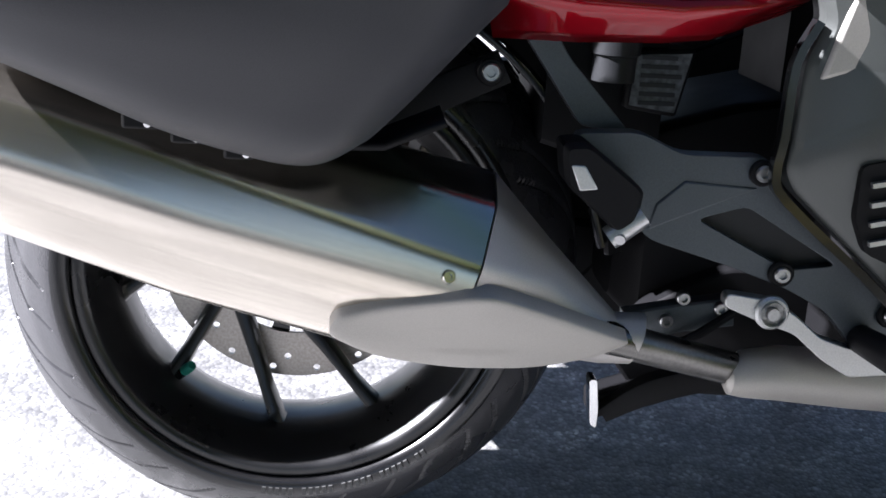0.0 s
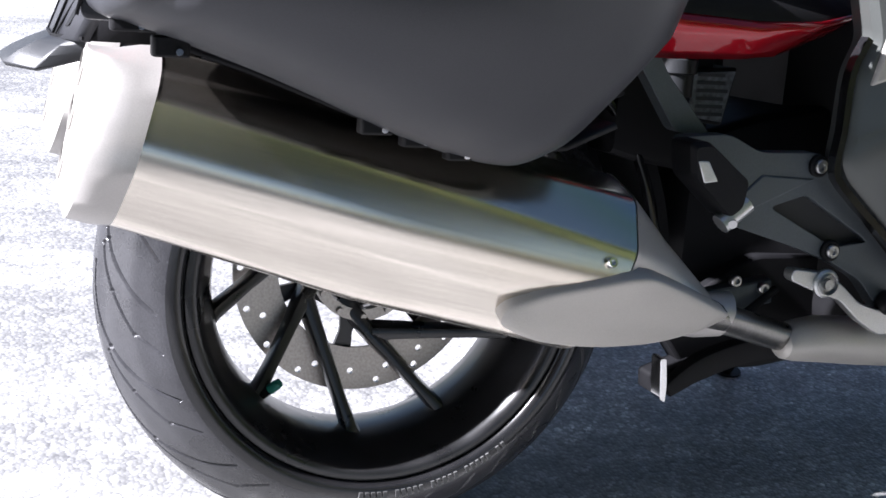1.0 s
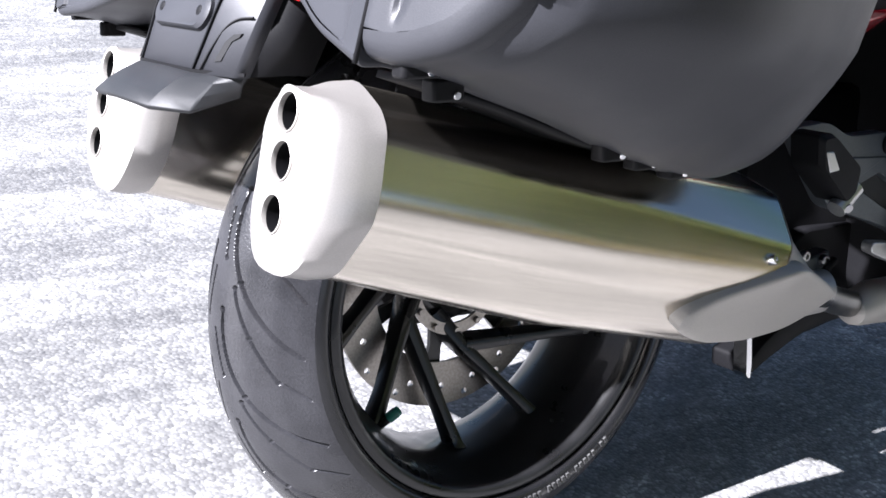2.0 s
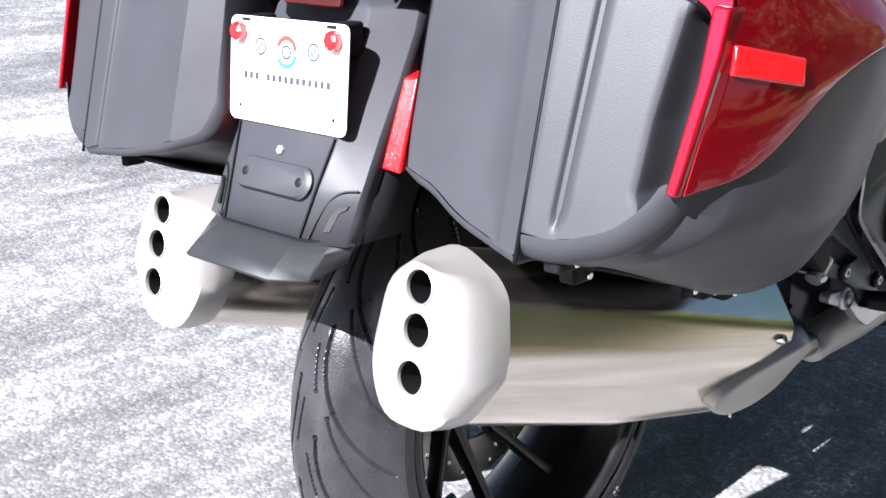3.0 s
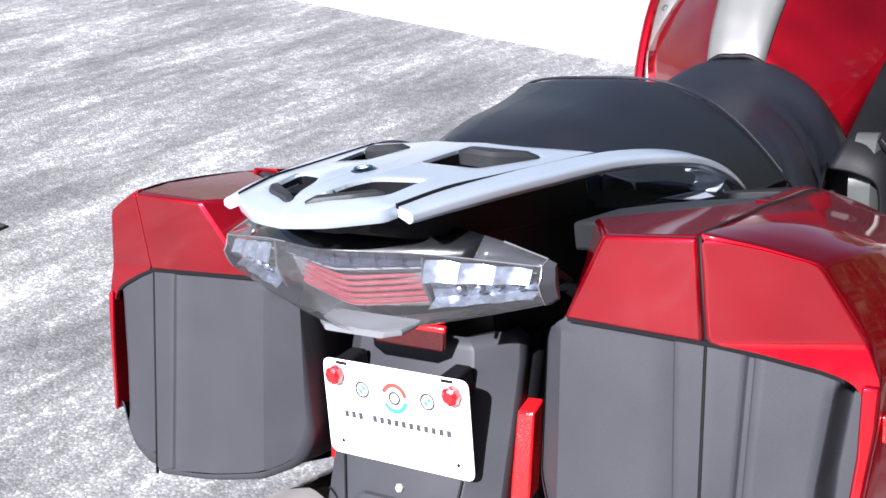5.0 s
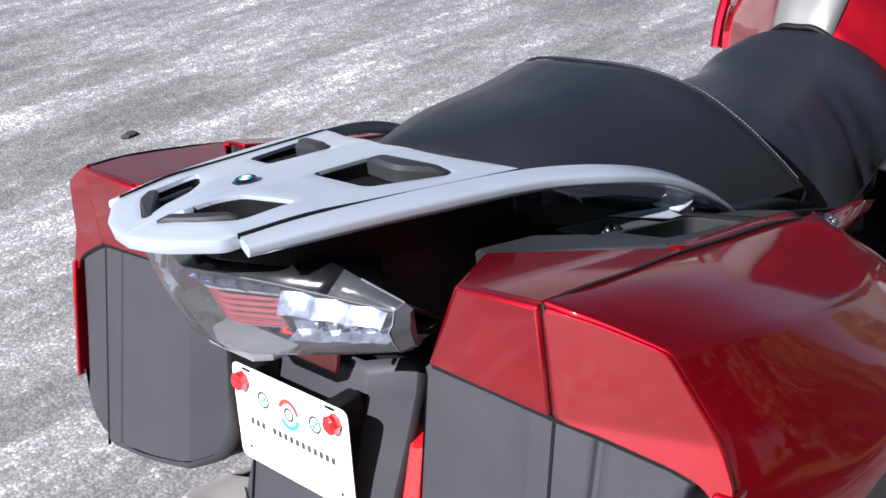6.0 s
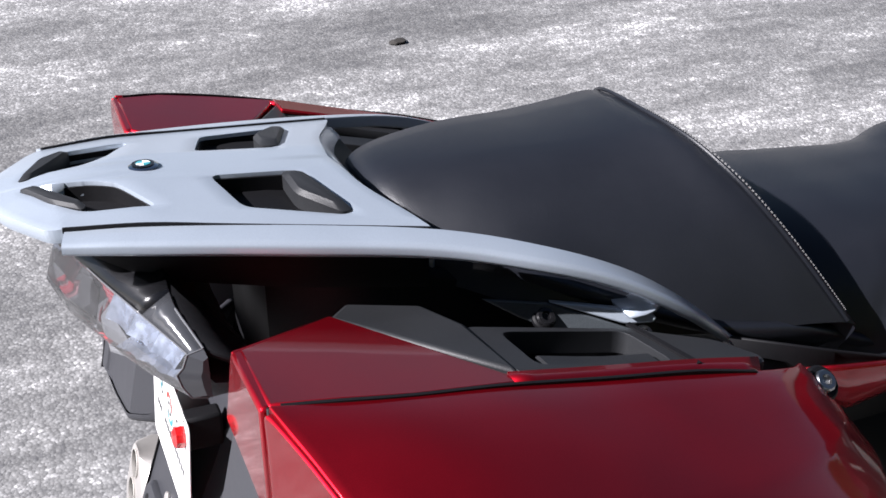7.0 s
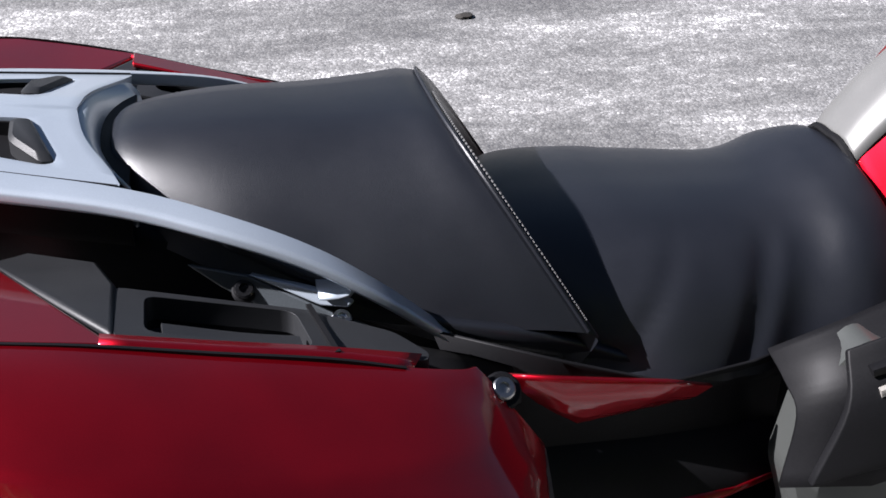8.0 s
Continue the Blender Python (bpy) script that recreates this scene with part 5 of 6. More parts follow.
        part("lamp_cell", loft([[c + Vector((dx, a * f, b * f)) for a, b in ((-0.009, -0.007), (0.009, -0.007), (0.009, 0.007), (-0.009, 0.007))] for dx, f in ((0.0, 1.0), (0.0, 0.9), (0.007, 0.35))], True, False, True), CELL, lamp, angle=10)
    part("ledge", bar(along(0.100, 0.8825, 0.036, -0.004), block(0.006, 0.0014), smooth=2), HOUSING, lamp)
    # red strip of ribs below the middle
    for k in range(5):
        part("red_rib", bar(along(0.094 - 0.002 * (4 - k), 0.8425 + 0.0068 * k, 0.044 + 0.0015 * (4 - k), 0.010), block(0.003, 0.0020), smooth=2), RIB, lamp)
    part("rib_panel", bar(along(0.095, 0.857, 0.051, 0.010), block(0.002, 0.019), smooth=2), RIBBACK, lamp)
    for s in (1, -1):
        # indicator: a bright sloping reflector over a recess with four small lamps
        cut = []
        for k in range(13):
            f = k / 12
            y, d0 = 0.092 + 0.088 * f, (0.0, 0.0022, 0.0032, 0.0022)[k % 4]
            cut.append([Vector((back(y, d + d0), -y * s, z)) for d, z in ((0.0140, 0.8940 - 0.0145 * f), (0.0085, 0.8840 - 0.0110 * f), (0.0045, 0.8750 - 0.0070 * f), (0.018, 0.8720 - 0.0055 * f), (0.022, 0.8540 + 0.0030 * f), (0.009, 0.8480 + 0.0050 * f))])
        part("indicator_bowl", loft(cut, False), BOWL, lamp, "pale indicator reflector", angle=15)
        wall = [Vector((back(0.1, d), -0.090 * s, z)) for d, z in ((0.012, 0.900), (0.008, 0.872), (0.018, 0.846), (0.060, 0.842), (0.060, 0.902))]
        part("section_wall", slab(wall, (0, 0.003 * s, 0)), SMOKE, lamp)
        for k in range(4):
            y = 0.116 + 0.0165 * k
            c = Vector((back(y, 0.020), -y * s, 0.8635 + 0.0006 * k))
            well = part("diode", disc_on(c, (-1, 0, 0.1), 0.0058, 0.003, 14), CELL, lamp)
            part("diode_dome", disc_on(c - Vector((0.003, 0, 0)), (-1, 0, 0.1), 0.0038, 0.003, 12, 0.002), BOWL, well)
        part("side_marker", slab(side_of([(-0.3480, -0.1915, 0.878), (-0.3440, -0.1965, 0.875), (-0.3440, -0.1965, 0.868), (-0.3480, -0.1920, 0.868)], s), (0.003, 0, 0)), LENSRED, lamp, "dark red side marker", bevel=0.001)
    part("lamp_base", loft([[Vector((x, y, z)) for y, z in rounded([(-w, 0.812), (w, 0.812), (w, 0.819), (-w, 0.819)], 0.003, 2)] for x, w in ((-0.396, 0.036), (-0.385, 0.050), (-0.36, 0.055))]), material("clear_lip", (0.14, 0.145, 0.155), 0.12, coat=0.5, stain=0.2), lamp)


tail_lamp()


# -- luggage rack and grab rails --
def rack():
    r = new("luggage_rack")
    r.parent = bike
    r["label"] = "silver painted luggage rack with four openings"
    top = lambda x, y: 0.962 - 0.10 * max(0.0, x + 0.36) - 0.12 * max(0.0, abs(y) - 0.03) - 0.15 * max(0.0, -0.42 - x)
    half = [(-0.470, 0.0), (-0.465, -0.037), (-0.430, -0.0895), (-0.30, -0.1145), (-0.143, -0.1440), (-0.152, -0.118), (-0.178, -0.06), (-0.186, 0.0)]
    loop = rounded([Vector((x, y, 0)) for x, y in half], [0, 0.02, 0.010, 0.05, 0.006, 0.015, 0.03, 0], 5, closed=False)
    front = [(-0.297, -0.031), (-0.224, -0.030), (-0.196, -0.108), (-0.206, -0.112), (-0.282, -0.088)]
    rear = [(-0.447, -0.008), (-0.392, -0.019), (-0.372, -0.031), (-0.346, -0.077), (-0.402, -0.071), (-0.424, -0.050)]
    right = [rounded([Vector((x, y, 0)) for x, y in h], 0.009, 4) for h in (front, rear)]
    holes = right + [[Vector((p.x, -p.y, 0)) for p in h] for h in right]
    bm = bmesh.new()
    edges = []
    for ringp in [loop] + right:
        vs = [bm.verts.new((p.x, p.y, 0)) for p in ringp]
        edges += [bm.edges.new((a, b)) for a, b in zip(vs, vs[1:] + vs[:1])]
    bmesh.ops.triangle_fill(bm, use_beauty=True, use_dissolve=False, edges=edges)
    bmesh.ops.subdivide_edges(bm, edges=bm.edges[:], cuts=3, use_grid_fill=True)
    res = bmesh.ops.duplicate(bm, geom=bm.verts[:] + bm.edges[:] + bm.faces[:])
    for g in res["geom"]:
        if isinstance(g, bmesh.types.BMVert):
            g.co.y = -g.co.y
    bmesh.ops.remove_doubles(bm, verts=bm.verts, dist=1e-5)
    for v in bm.verts:
        v.co.z = top(v.co.x, v.co.y)
    bmesh.ops.recalc_face_normals(bm, faces=bm.faces)
    if sum(f.normal.z for f in bm.faces) < 0:
        bmesh.ops.reverse_faces(bm, faces=bm.faces)
    part("top_plate", bm, SILVER, r, "silver rack plate", thick=0.012, bevel=0.0018, segs=2, angle=30)
    # dark wells under the openings, with rubber pads at their ends
    for h in holes:
        c = sum(h, Vector()) / len(h)
        ringp = lambda f, dz: [Vector((c.x + (p.x - c.x) * f, c.y + (p.y - c.y) * f, top(p.x, p.y) + dz)) for p in h]
        part("well", loft([ringp(1.0, -0.0035), ringp(0.965, -0.004), ringp(0.95, -0.026), ringp(0.55, -0.034)], True, False, False), BLACK, r)
    for s in (1, -1):
        pad = [(-0.238, -0.034), (-0.222, -0.032), (-0.197, -0.106), (-0.207, -0.110), (-0.236, -0.074)]
        z = lambda x, y, d: Vector((x, y * s, top(x, y) + d))
        a = rounded([z(x, y, -0.012) for x, y in pad], 0.008, 3)
        cc = sum(a, Vector()) / len(a)
        part("rubber_pad", loft([a, [p + Vector((0, 0, 0.013)) for p in a], [p.lerp(cc, 0.25) + Vector((0, 0, 0.017)) for p in a]]), DARK, r)
        pad = [(-0.445, -0.009), (-0.436, -0.008), (-0.398, -0.062), (-0.402, -0.069), (-0.424, -0.050)]
        a = rounded([z(x, y, -0.012) for x, y in pad], 0.006, 3)
        cc = sum(a, Vector()) / len(a)
        part("rubber_pad", loft([a, [p + Vector((0, 0, 0.013)) for p in a], [p.lerp(cc, 0.2) + Vector((0, 0, 0.016)) for p in a]]), DARK, r)
    # round badge, drawn as plain rings
    b = Vector((-0.345, 0.0, top(-0.345, 0) + 0.0005))
    badge = part("badge", lathe([(0.0, 0.0015), (0.010, 0.0012), (0.0125, 0.0)], b, 28, axis="z"), CHROME, r, "small round badge")
    part("badge_face", lathe([(0.0, 0.0022), (0.0095, 0.002)], b, 20, axis="z"), GLOSS, badge)
    for a0 in (0.0, math.pi):
        part("badge_quarter", lathe([(0.0, 0.0026), (0.006, 0.0024)], b, 8, axis="z", a0=a0, a1=a0 + math.pi / 2), WHITE, badge)
        part("badge_quarter", lathe([(0.0, 0.0026), (0.006, 0.0024)], b, 8, axis="z", a0=a0 + math.pi / 2, a1=a0 + math.pi), TEAL, badge)
    # dark joint between the plate and each rail
    for s in (1, -1):
        joint = side_of([(x, y - 0.0014, top(x, y) + 0.0010) for x, y in ((-0.420, -0.0912), (-0.36, -0.1035), (-0.30, -0.1145), (-0.22, -0.1295), (-0.146, -0.1435))], s)
        part("joint", bar(joint, [(-0.0011, -0.004), (0.0011, -0.004), (0.0011, 0.0005), (-0.0011, 0.0005)], smooth=4), BLACK, r)
    # curled front edge round the seat
    fe = [(-0.152, -0.122), (-0.168, -0.09), (-0.179, -0.055), (-0.184, -0.02), (-0.184, 0.02), (-0.179, 0.055), (-0.168, 0.09), (-0.152, 0.122)]
    lip = [[Vector((x + dx, y, top(x, y) + dz)) for x, y in fe] for dx, dz in ((-0.003, -0.002), (0.006, -0.0045), (0.014, -0.014), (0.018, -0.030), (0.018, -0.05))]
    part("front_lip", loft([curve(q, 3) for q in lip], False), SILVER, r, thick=0.003, angle=60)
    # grab rails along both sides
    for s in (1, -1):
        pts = [(-0.421, -0.1012, 0.9487), (-0.36, -0.1165, 0.9460), (-0.25, -0.1390, 0.9350), (-0.141, -0.1610, 0.9205), (-0.06, -0.187, 0.902), (0.0, -0.199, 0.879), (0.05, -0.2045, 0.849), (0.10, -0.2015, 0.809), (0.150, -0.184, 0.758)]
        prof = rounded([(-0.0128, -0.006), (0.006, -0.012), (0.0130, -0.0075), (0.0128, -0.0005), (0.0090, 0.0025), (-0.0128, 0.0062)], 0.0018, 3)
        prof = [(a * s, c) for a, c in prof]
        rail = part("grab_rail", bar(side_of(pts, s), prof, smooth=5, scale=[0.80, 0.98, 1.05, 1.0, 0.92, 0.84, 0.76, 0.66, 0.45]), SILVER, r, "silver grab rail", angle=22)
        dark = [(-0.099, -0.1405, 0.851), (-0.049, -0.165, 0.8487), (0.012, -0.1935, 0.826), (0.046, -0.204, 0.812), (0.030, -0.203, 0.800), (-0.030, -0.178, 0.818), (-0.072, -0.158, 0.836)]
        part("rail_root", slab(side_of(dark, s), (0.004, 0.012 * s, -0.006)), FRAMEM, r, bevel=0.002)
        pale = [(-0.049, -0.1655, 0.8495), (0.0, -0.190, 0.8455), (0.026, -0.2045, 0.8415), (0.0325, -0.2065, 0.8375), (0.030, -0.2065, 0.8335), (0.008, -0.1965, 0.8315)]
        part("rail_web", slab(rounded(side_of(pale, s), [0.0, 0.01, 0.004, 0.003, 0.004, 0.004], 3), (0.004, 0.010 * s, -0.003)), SILVER, r, "bright web at the rail's front end", bevel=0.0015)
        web = [(0.006, 0.842), (0.022, 0.8405), (0.032, 0.8435), (0.0365, 0.849), (0.034, 0.8555), (0.025, 0.861), (0.006, 0.868)]
        part("rail_bend", loft([[Vector((x, y * s, z)) for x, z in web] for y in (-0.172, -0.190, -0.206)], False), SILVER, r, thick=0.003)
        for at, mat in (((-0.0526, -0.1675, 0.8365), GLOSS), ((0.0246, -0.1985, 0.8185), CHROME)):
            boss = Vector((at[0], at[1] * s, at[2]))
            part("bolt_boss", disc_on(boss + Vector((0, 0.003 * s, -0.003)), (0, -0.62 * s, 0.78), 0.0105, 0.004, 20), BLACK, rail)
            socket_bolt(rail, boss, (0, -0.62 * s, 0.78), 0.0086, mat)
    # dark underside between rack and lamp
    part("under_tray", loft([[Vector((x, y, z)) for y, z in rounded([(-w, z0), (w, z0), (w, z1), (-w, z1)], 0.01, 2)] for x, w, z0, z1 in ((-0.42, 0.06, 0.925, 0.945), (-0.36, 0.10, 0.90, 0.945), (-0.25, 0.12, 0.88, 0.935), (-0.14, 0.125, 0.86, 0.915))]), BLACK, r)


rack()


# -- seats --
def seat():
    st = new("seat")
    st.parent = bike
    st["label"] = "black vinyl two-level seat with a stitched front seam"
    # pillion: rows across at stations along the bike
    ACROSS = (-1.0, -0.97, -0.9, -0.8, -0.66, -0.45, -0.22, 0.0, 0.22, 0.45, 0.66, 0.8, 0.9, 0.97, 1.0)
    def row(x, w, zc, crown, drop, fl):
        out = []
        for u in ACROSS:
            a = abs(u)
            z = zc - crown * a ** 2.6
            if a > 0.5:
                z -= (drop - crown * 0.2) * ((a - 0.5) / 0.5) ** 3.2
            out.append(Vector((x + fl * a ** 3, -u * w, z)))
        return out
    bow = lambda x, w, zc, fall, fl, k: [Vector((x + fl * abs(u) ** 3.7, -u * w, zc - fall * abs(u) ** k)) for u in ACROSS]
    pill = [bow(-0.160, 0.080, 0.898, 0.042, 0.01, 3.0), bow(-0.157, 0.100, 0.924, 0.062, 0.015, 3.0), bow(-0.13, 0.120, 0.937, 0.080, 0.015, 3.2), bow(-0.06, 0.158, 0.942, 0.106, 0.012, 3.4), bow(0.02, 0.182, 0.941, 0.136, 0.03, 3.5),
            bow(0.08, 0.196, 0.9435, 0.148, 0.065, 3.6), bow(0.112, 0.203, 0.9450, 0.153, 0.09, 3.8), bow(0.1295, 0.206, 0.9425, 0.1545, 0.105, 3.9)]
    edge = pill[-1]
    p = part("pillion_seat", loft(catmull(pill, 5), False), SEAT, st, "black vinyl pillion seat", angle=60)
    # front slope of the pillion seat down to the rider seat
    slope = [edge, [q + Vector((0.014, 0, -0.006)) for q in edge], [Vector((q.x + 0.036 * (1 - abs(q.y) / 0.23) + 0.008, q.y, q.z - 0.055 * (1.1 - abs(q.y) / 0.213))) for q in edge], [Vector((q.x + 0.058 * (1 - abs(q.y) / 0.23) + 0.006, q.y, q.z - 0.10 * (1.1 - abs(q.y) / 0.213))) for q in edge], [Vector((q.x + 0.055 * (1 - abs(q.y) / 0.25) - 0.012, q.y * 0.93, min(q.z - 0.05, 0.80))) for q in edge]]
    part("pillion_front", loft(catmull(slope, 4), False), SEAT, st, angle=60)
    part("piping", tube([q + Vector((0.004, 0, 0.001)) for q in edge], 0.0019, 8, 3), SEAT, st)
    # stitches beside the seam
    pts = curve([q + Vector((0.0095, 0, 0.0)) for q in edge], 12)
    for i in range(84, 160):
        a, b = pts[i], pts[i + 1]
        part("stitch", bar([a.lerp(b, 0.2), a.lerp(b, 0.75)], [(-0.0006, -0.0010), (0.0006, -0.0010), (0.0006, 0.0006), (-0.0006, 0.0006)], smooth=1), STITCH, st)
    rider = [row(0.10, 0.170, 0.80, 0.03, 0.05, 0.06), row(0.165, 0.180, 0.822, 0.03, 0.05, 0.06), row(0.215, 0.195, 0.846, 0.05, 0.08, 0.06), row(0.30, 0.198, 0.852, 0.06, 0.07, 0.03), row(0.38, 0.190, 0.850, 0.065, 0.075, 0.01), row(0.46, 0.170, 0.853, 0.07, 0.06, 0.0), row(0.51, 0.172, 0.872, 0.075, 0.06, 0.015), row(0.541, 0.155, 0.882, 0.10, 0.045, 0.045), row(0.552, 0.15, 0.868, 0.10, 0.04, 0.045)]
    rider = catmull(rider, 12)
    rider = [list(r) for r in zip(*catmull(list(zip(*rider)), 4))]
    for r in rider:
        for q in r:
            folds = 0.0
            for x0, z0, lean, deep, wide in ((0.405, 0.762, 0.40, 0.006, 0.015), (0.312, 0.795, 0.75, 0.003, 0.012), (0.468, 0.80, 0.30, -0.003, 0.022)):
                d = (q.x - x0 - lean * (q.z - z0)) / wide
                folds += deep * math.exp(-d * d) * step(0.08, 0.13, abs(q.y)) * (1 - step(0.850, 0.875, q.z))
            q.y += math.copysign(folds, -q.y)
            q.y -= 0.028 * min(1.0, max(0.0, (q.x - 0.15) / 0.35))
    part("rider_seat", loft(rider, False), SEAT, st, "black vinyl rider seat", angle=60)
    # skirts below both cushions
    for s in (1, -1):
        a = side_of([(-0.10, -0.130, 0.885), (0.0, -0.175, 0.845), (0.1, -0.198, 0.805), (0.2, -0.205, 0.785), (0.3, -0.196, 0.742), (0.42, -0.182, 0.728), (0.52, -0.145, 0.765)], s)
        b = side_of([(-0.10, -0.10, 0.83), (0.0, -0.13, 0.80), (0.1, -0.15, 0.765), (0.2, -0.165, 0.735), (0.3, -0.165, 0.715), (0.42, -0.15, 0.705), (0.52, -0.12, 0.72)], s)
        part("seat_skirt", loft([curve(a, 4), curve(b, 4)], False), SEAT, st, thick=0.01)


seat()


# -- side covers, frame plate, foot rests --
def flank():
    for s in (1, -1):
        upper = [side_of(r, s) for r in (
            [(0.150, -0.255, 0.785), (0.20, -0.256, 0.777), (0.25, -0.254, 0.768), (0.30, -0.248, 0.757), (0.345, -0.240, 0.742)],
            [(0.168, -0.255, 0.766), (0.205, -0.254, 0.756), (0.245, -0.251, 0.747), (0.285, -0.246, 0.740), (0.33, -0.240, 0.733)],
            [(0.182, -0.249, 0.750), (0.205, -0.242, 0.730), (0.224, -0.236, 0.715), (0.265, -0.234, 0.719), (0.325, -0.233, 0.726)])]
        sc = part("side_cover", loft(catmull(upper, 4), False), RED, bike, "red side cover below the seat", thick=0.004)
        # black sheet between the red parts, in place of the deep shade there
        hollow = [side_of(r, s) for r in (
            [(0.10, -0.205, 0.805), (0.21, -0.225, 0.775), (0.31, -0.225, 0.742), (0.40, -0.205, 0.742), (0.45, -0.195, 0.75)],
            [(0.13, -0.185, 0.725), (0.21, -0.185, 0.710), (0.31, -0.18, 0.70), (0.40, -0.175, 0.70), (0.45, -0.17, 0.70)],
            [(0.13, -0.185, 0.665), (0.21, -0.185, 0.655), (0.31, -0.18, 0.65), (0.40, -0.175, 0.65), (0.45, -0.17, 0.65)],
            [(0.12, -0.228, 0.618), (0.21, -0.230, 0.612), (0.31, -0.228, 0.608), (0.40, -0.222, 0.612), (0.45, -0.218, 0.622)])]
        part("cover_hollow", loft(hollow, False), BLACK, sc, "black sheet in the side cover's hollow, stands for deep shade", thick=0.003)
        lower = [side_of(r, s) for r in (
            [(0.12, -0.230, 0.620), (0.21, -0.232, 0.614), (0.31, -0.230, 0.610), (0.39, -0.225, 0.614), (0.435, -0.220, 0.624)],
            [(0.135, -0.234, 0.604), (0.22, -0.236, 0.600), (0.31, -0.234, 0.597), (0.375, -0.228, 0.603), (0.43, -0.222, 0.616)],
            [(0.146, -0.215, 0.566), (0.22, -0.216, 0.566), (0.30, -0.214, 0.569), (0.345, -0.212, 0.574), (0.42, -0.206, 0.603)])]
        part("cover_skirt", loft(catmull(lower, 4), False), RED, sc, thick=0.004)
        part("lock_boss", disc_on(Vector((0.139, -0.290 * s, 0.793)), (0.1, -0.65 * s, 0.75), 0.016, 0.006, 20), BLACK, bike)
        socket_bolt(bike, Vector((0.139, -0.295 * s, 0.799)), (0.1, -0.65 * s, 0.75), 0.0095, BOLT, "lock_bolt")
    # added black sheets that fill the shaded gap and block sun below it
    for s in (1, -1):
        shade_rows = [side_of(r, s) for r in (
            [(-0.06, -0.150, 0.822), (0.03, -0.196, 0.800), (0.09, -0.203, 0.788), (0.17, -0.190, 0.760)],
            [(-0.06, -0.240, 0.815), (0.03, -0.250, 0.798), (0.09, -0.250, 0.786), (0.17, -0.235, 0.762)],
            [(-0.06, -0.296, 0.815), (0.03, -0.290, 0.795), (0.09, -0.282, 0.782), (0.165, -0.262, 0.764)])]
        part("inner_liner", loft(catmull(shade_rows, 3), False), BLACK, bike, "black filler beside the seat, stands for shade and keeps the sun out", thick=0.004)
    # right-hand frame plate carrying the foot rests
    for s in (1, -1):
        out = [(0.222, 0.487), (0.284, 0.491), (0.325, 0.472), (0.408, 0.473), (0.418, 0.449), (0.477, 0.393), (0.535, 0.339), (0.575, 0.29), (0.56, 0.262), (0.52, 0.285), (0.483, 0.326), (0.441, 0.347), (0.384, 0.367), (0.301, 0.391), (0.268, 0.43)]
        pts = rounded([Vector((x, -0.238 * s, z)) for x, z in out], 0.012, 3)
        win = rounded([Vector((x, -0.238 * s, z)) for x, z in ((0.346, 0.412), (0.392, 0.426), (0.486, 0.372), (0.438, 0.366))], 0.008, 3)
        fp = part("frame_plate", holed(pts, [win], (0, 0.022 * s, 0)), FRAMEM, bike, "grey cast frame plate", bevel=0.003)
        part("plate_web", slab([p + Vector((0, 0.012 * s, 0)) for p in win], (0, 0.004 * s, 0)), DARK, fp)
        part("plate_ridge", slab(side_of([(0.33, -0.240, 0.448), (0.40, -0.240, 0.444), (0.30, -0.240, 0.40), (0.305, -0.240, 0.425)], s), (0, 0.006 * s, 0)), FRAMEM, fp, bevel=0.002)
        for x, z in ((0.401, 0.459), (0.432, 0.363), (0.545, 0.325)):
            part("bolt_boss", disc_on((x, -0.240 * s, z), (0, -s, 0), 0.0125, 0.004, 20), BLACK, fp)
            socket_bolt(fp, (x, -0.2435 * s, z), (0, -s, 0), 0.0078)
        # folded pillion peg
        peg = [(0.205, 0.487), (0.226, 0.489), (0.281, 0.448), (0.277, 0.418), (0.262, 0.407), (0.210, 0.452)]
        pg = rounded([Vector((x, -0.285 * s, z)) for x, z in peg], 0.006, 3)
        cpt = sum(pg, Vector()) / len(pg)
        pp = part("pillion_peg", loft([[p + Vector((0, 0.036 * s, 0)) for p in pg], pg, [p.lerp(cpt, 0.12) + Vector((0, -0.006 * s, 0)) for p in pg]]), BLACK, bike, "black folded pillion foot peg")
        part("peg_insert", slab(side_of([(0.212, -0.2915, 0.470), (0.226, -0.2915, 0.470), (0.240, -0.2915, 0.448), (0.222, -0.2915, 0.446)], s), (0, 0.004 * s, 0)), ALU, pp, bevel=0.002)
        part("peg_hinge", tube(side_of([(0.255, -0.28, 0.402), (0.284, -0.28, 0.425)], s), 0.011, 12, 1), ALU, pp)
        part("hinge_pin", tube(side_of([(0.262, -0.292, 0.404), (0.27, -0.268, 0.412)], s), 0.005, 10, 1), BOLT, pp)
        # rider foot rest hanger and lever
        hang = [(0.380, 0.344), (0.427, 0.338), (0.452, 0.323), (0.478, 0.302), (0.507, 0.293), (0.556, 0.288), (0.60, 0.283), (0.60, 0.262), (0.556, 0.266), (0.512, 0.262), (0.481, 0.280), (0.451, 0.305), (0.414, 0.317), (0.379, 0.331)]
        hg = rounded([Vector((x, -0.246 * s, z)) for x, z in hang], 0.006, 3)
        lv = part("brake_lever", loft([[p + Vector((0, 0.014 * s, 0)) for p in hg], hg, [p + Vector((0, -0.002 * s, 0)) for p in hg]]), ALU, bike, "bare aluminium foot lever", bevel=0.003)
        part("lever_hub", disc_on((0.425, -0.248 * s, 0.327), (0, -s, 0), 0.0165, 0.005, 22), ALU, lv)
        part("pivot_bolt", lathe([(0.012, 0.0), (0.012, 0.004), (0.007, 0.004), (0.006, 0.0), (0.0, 0.0)], (0.425, -0.257 * s, 0.327), 20), BOLT, lv)
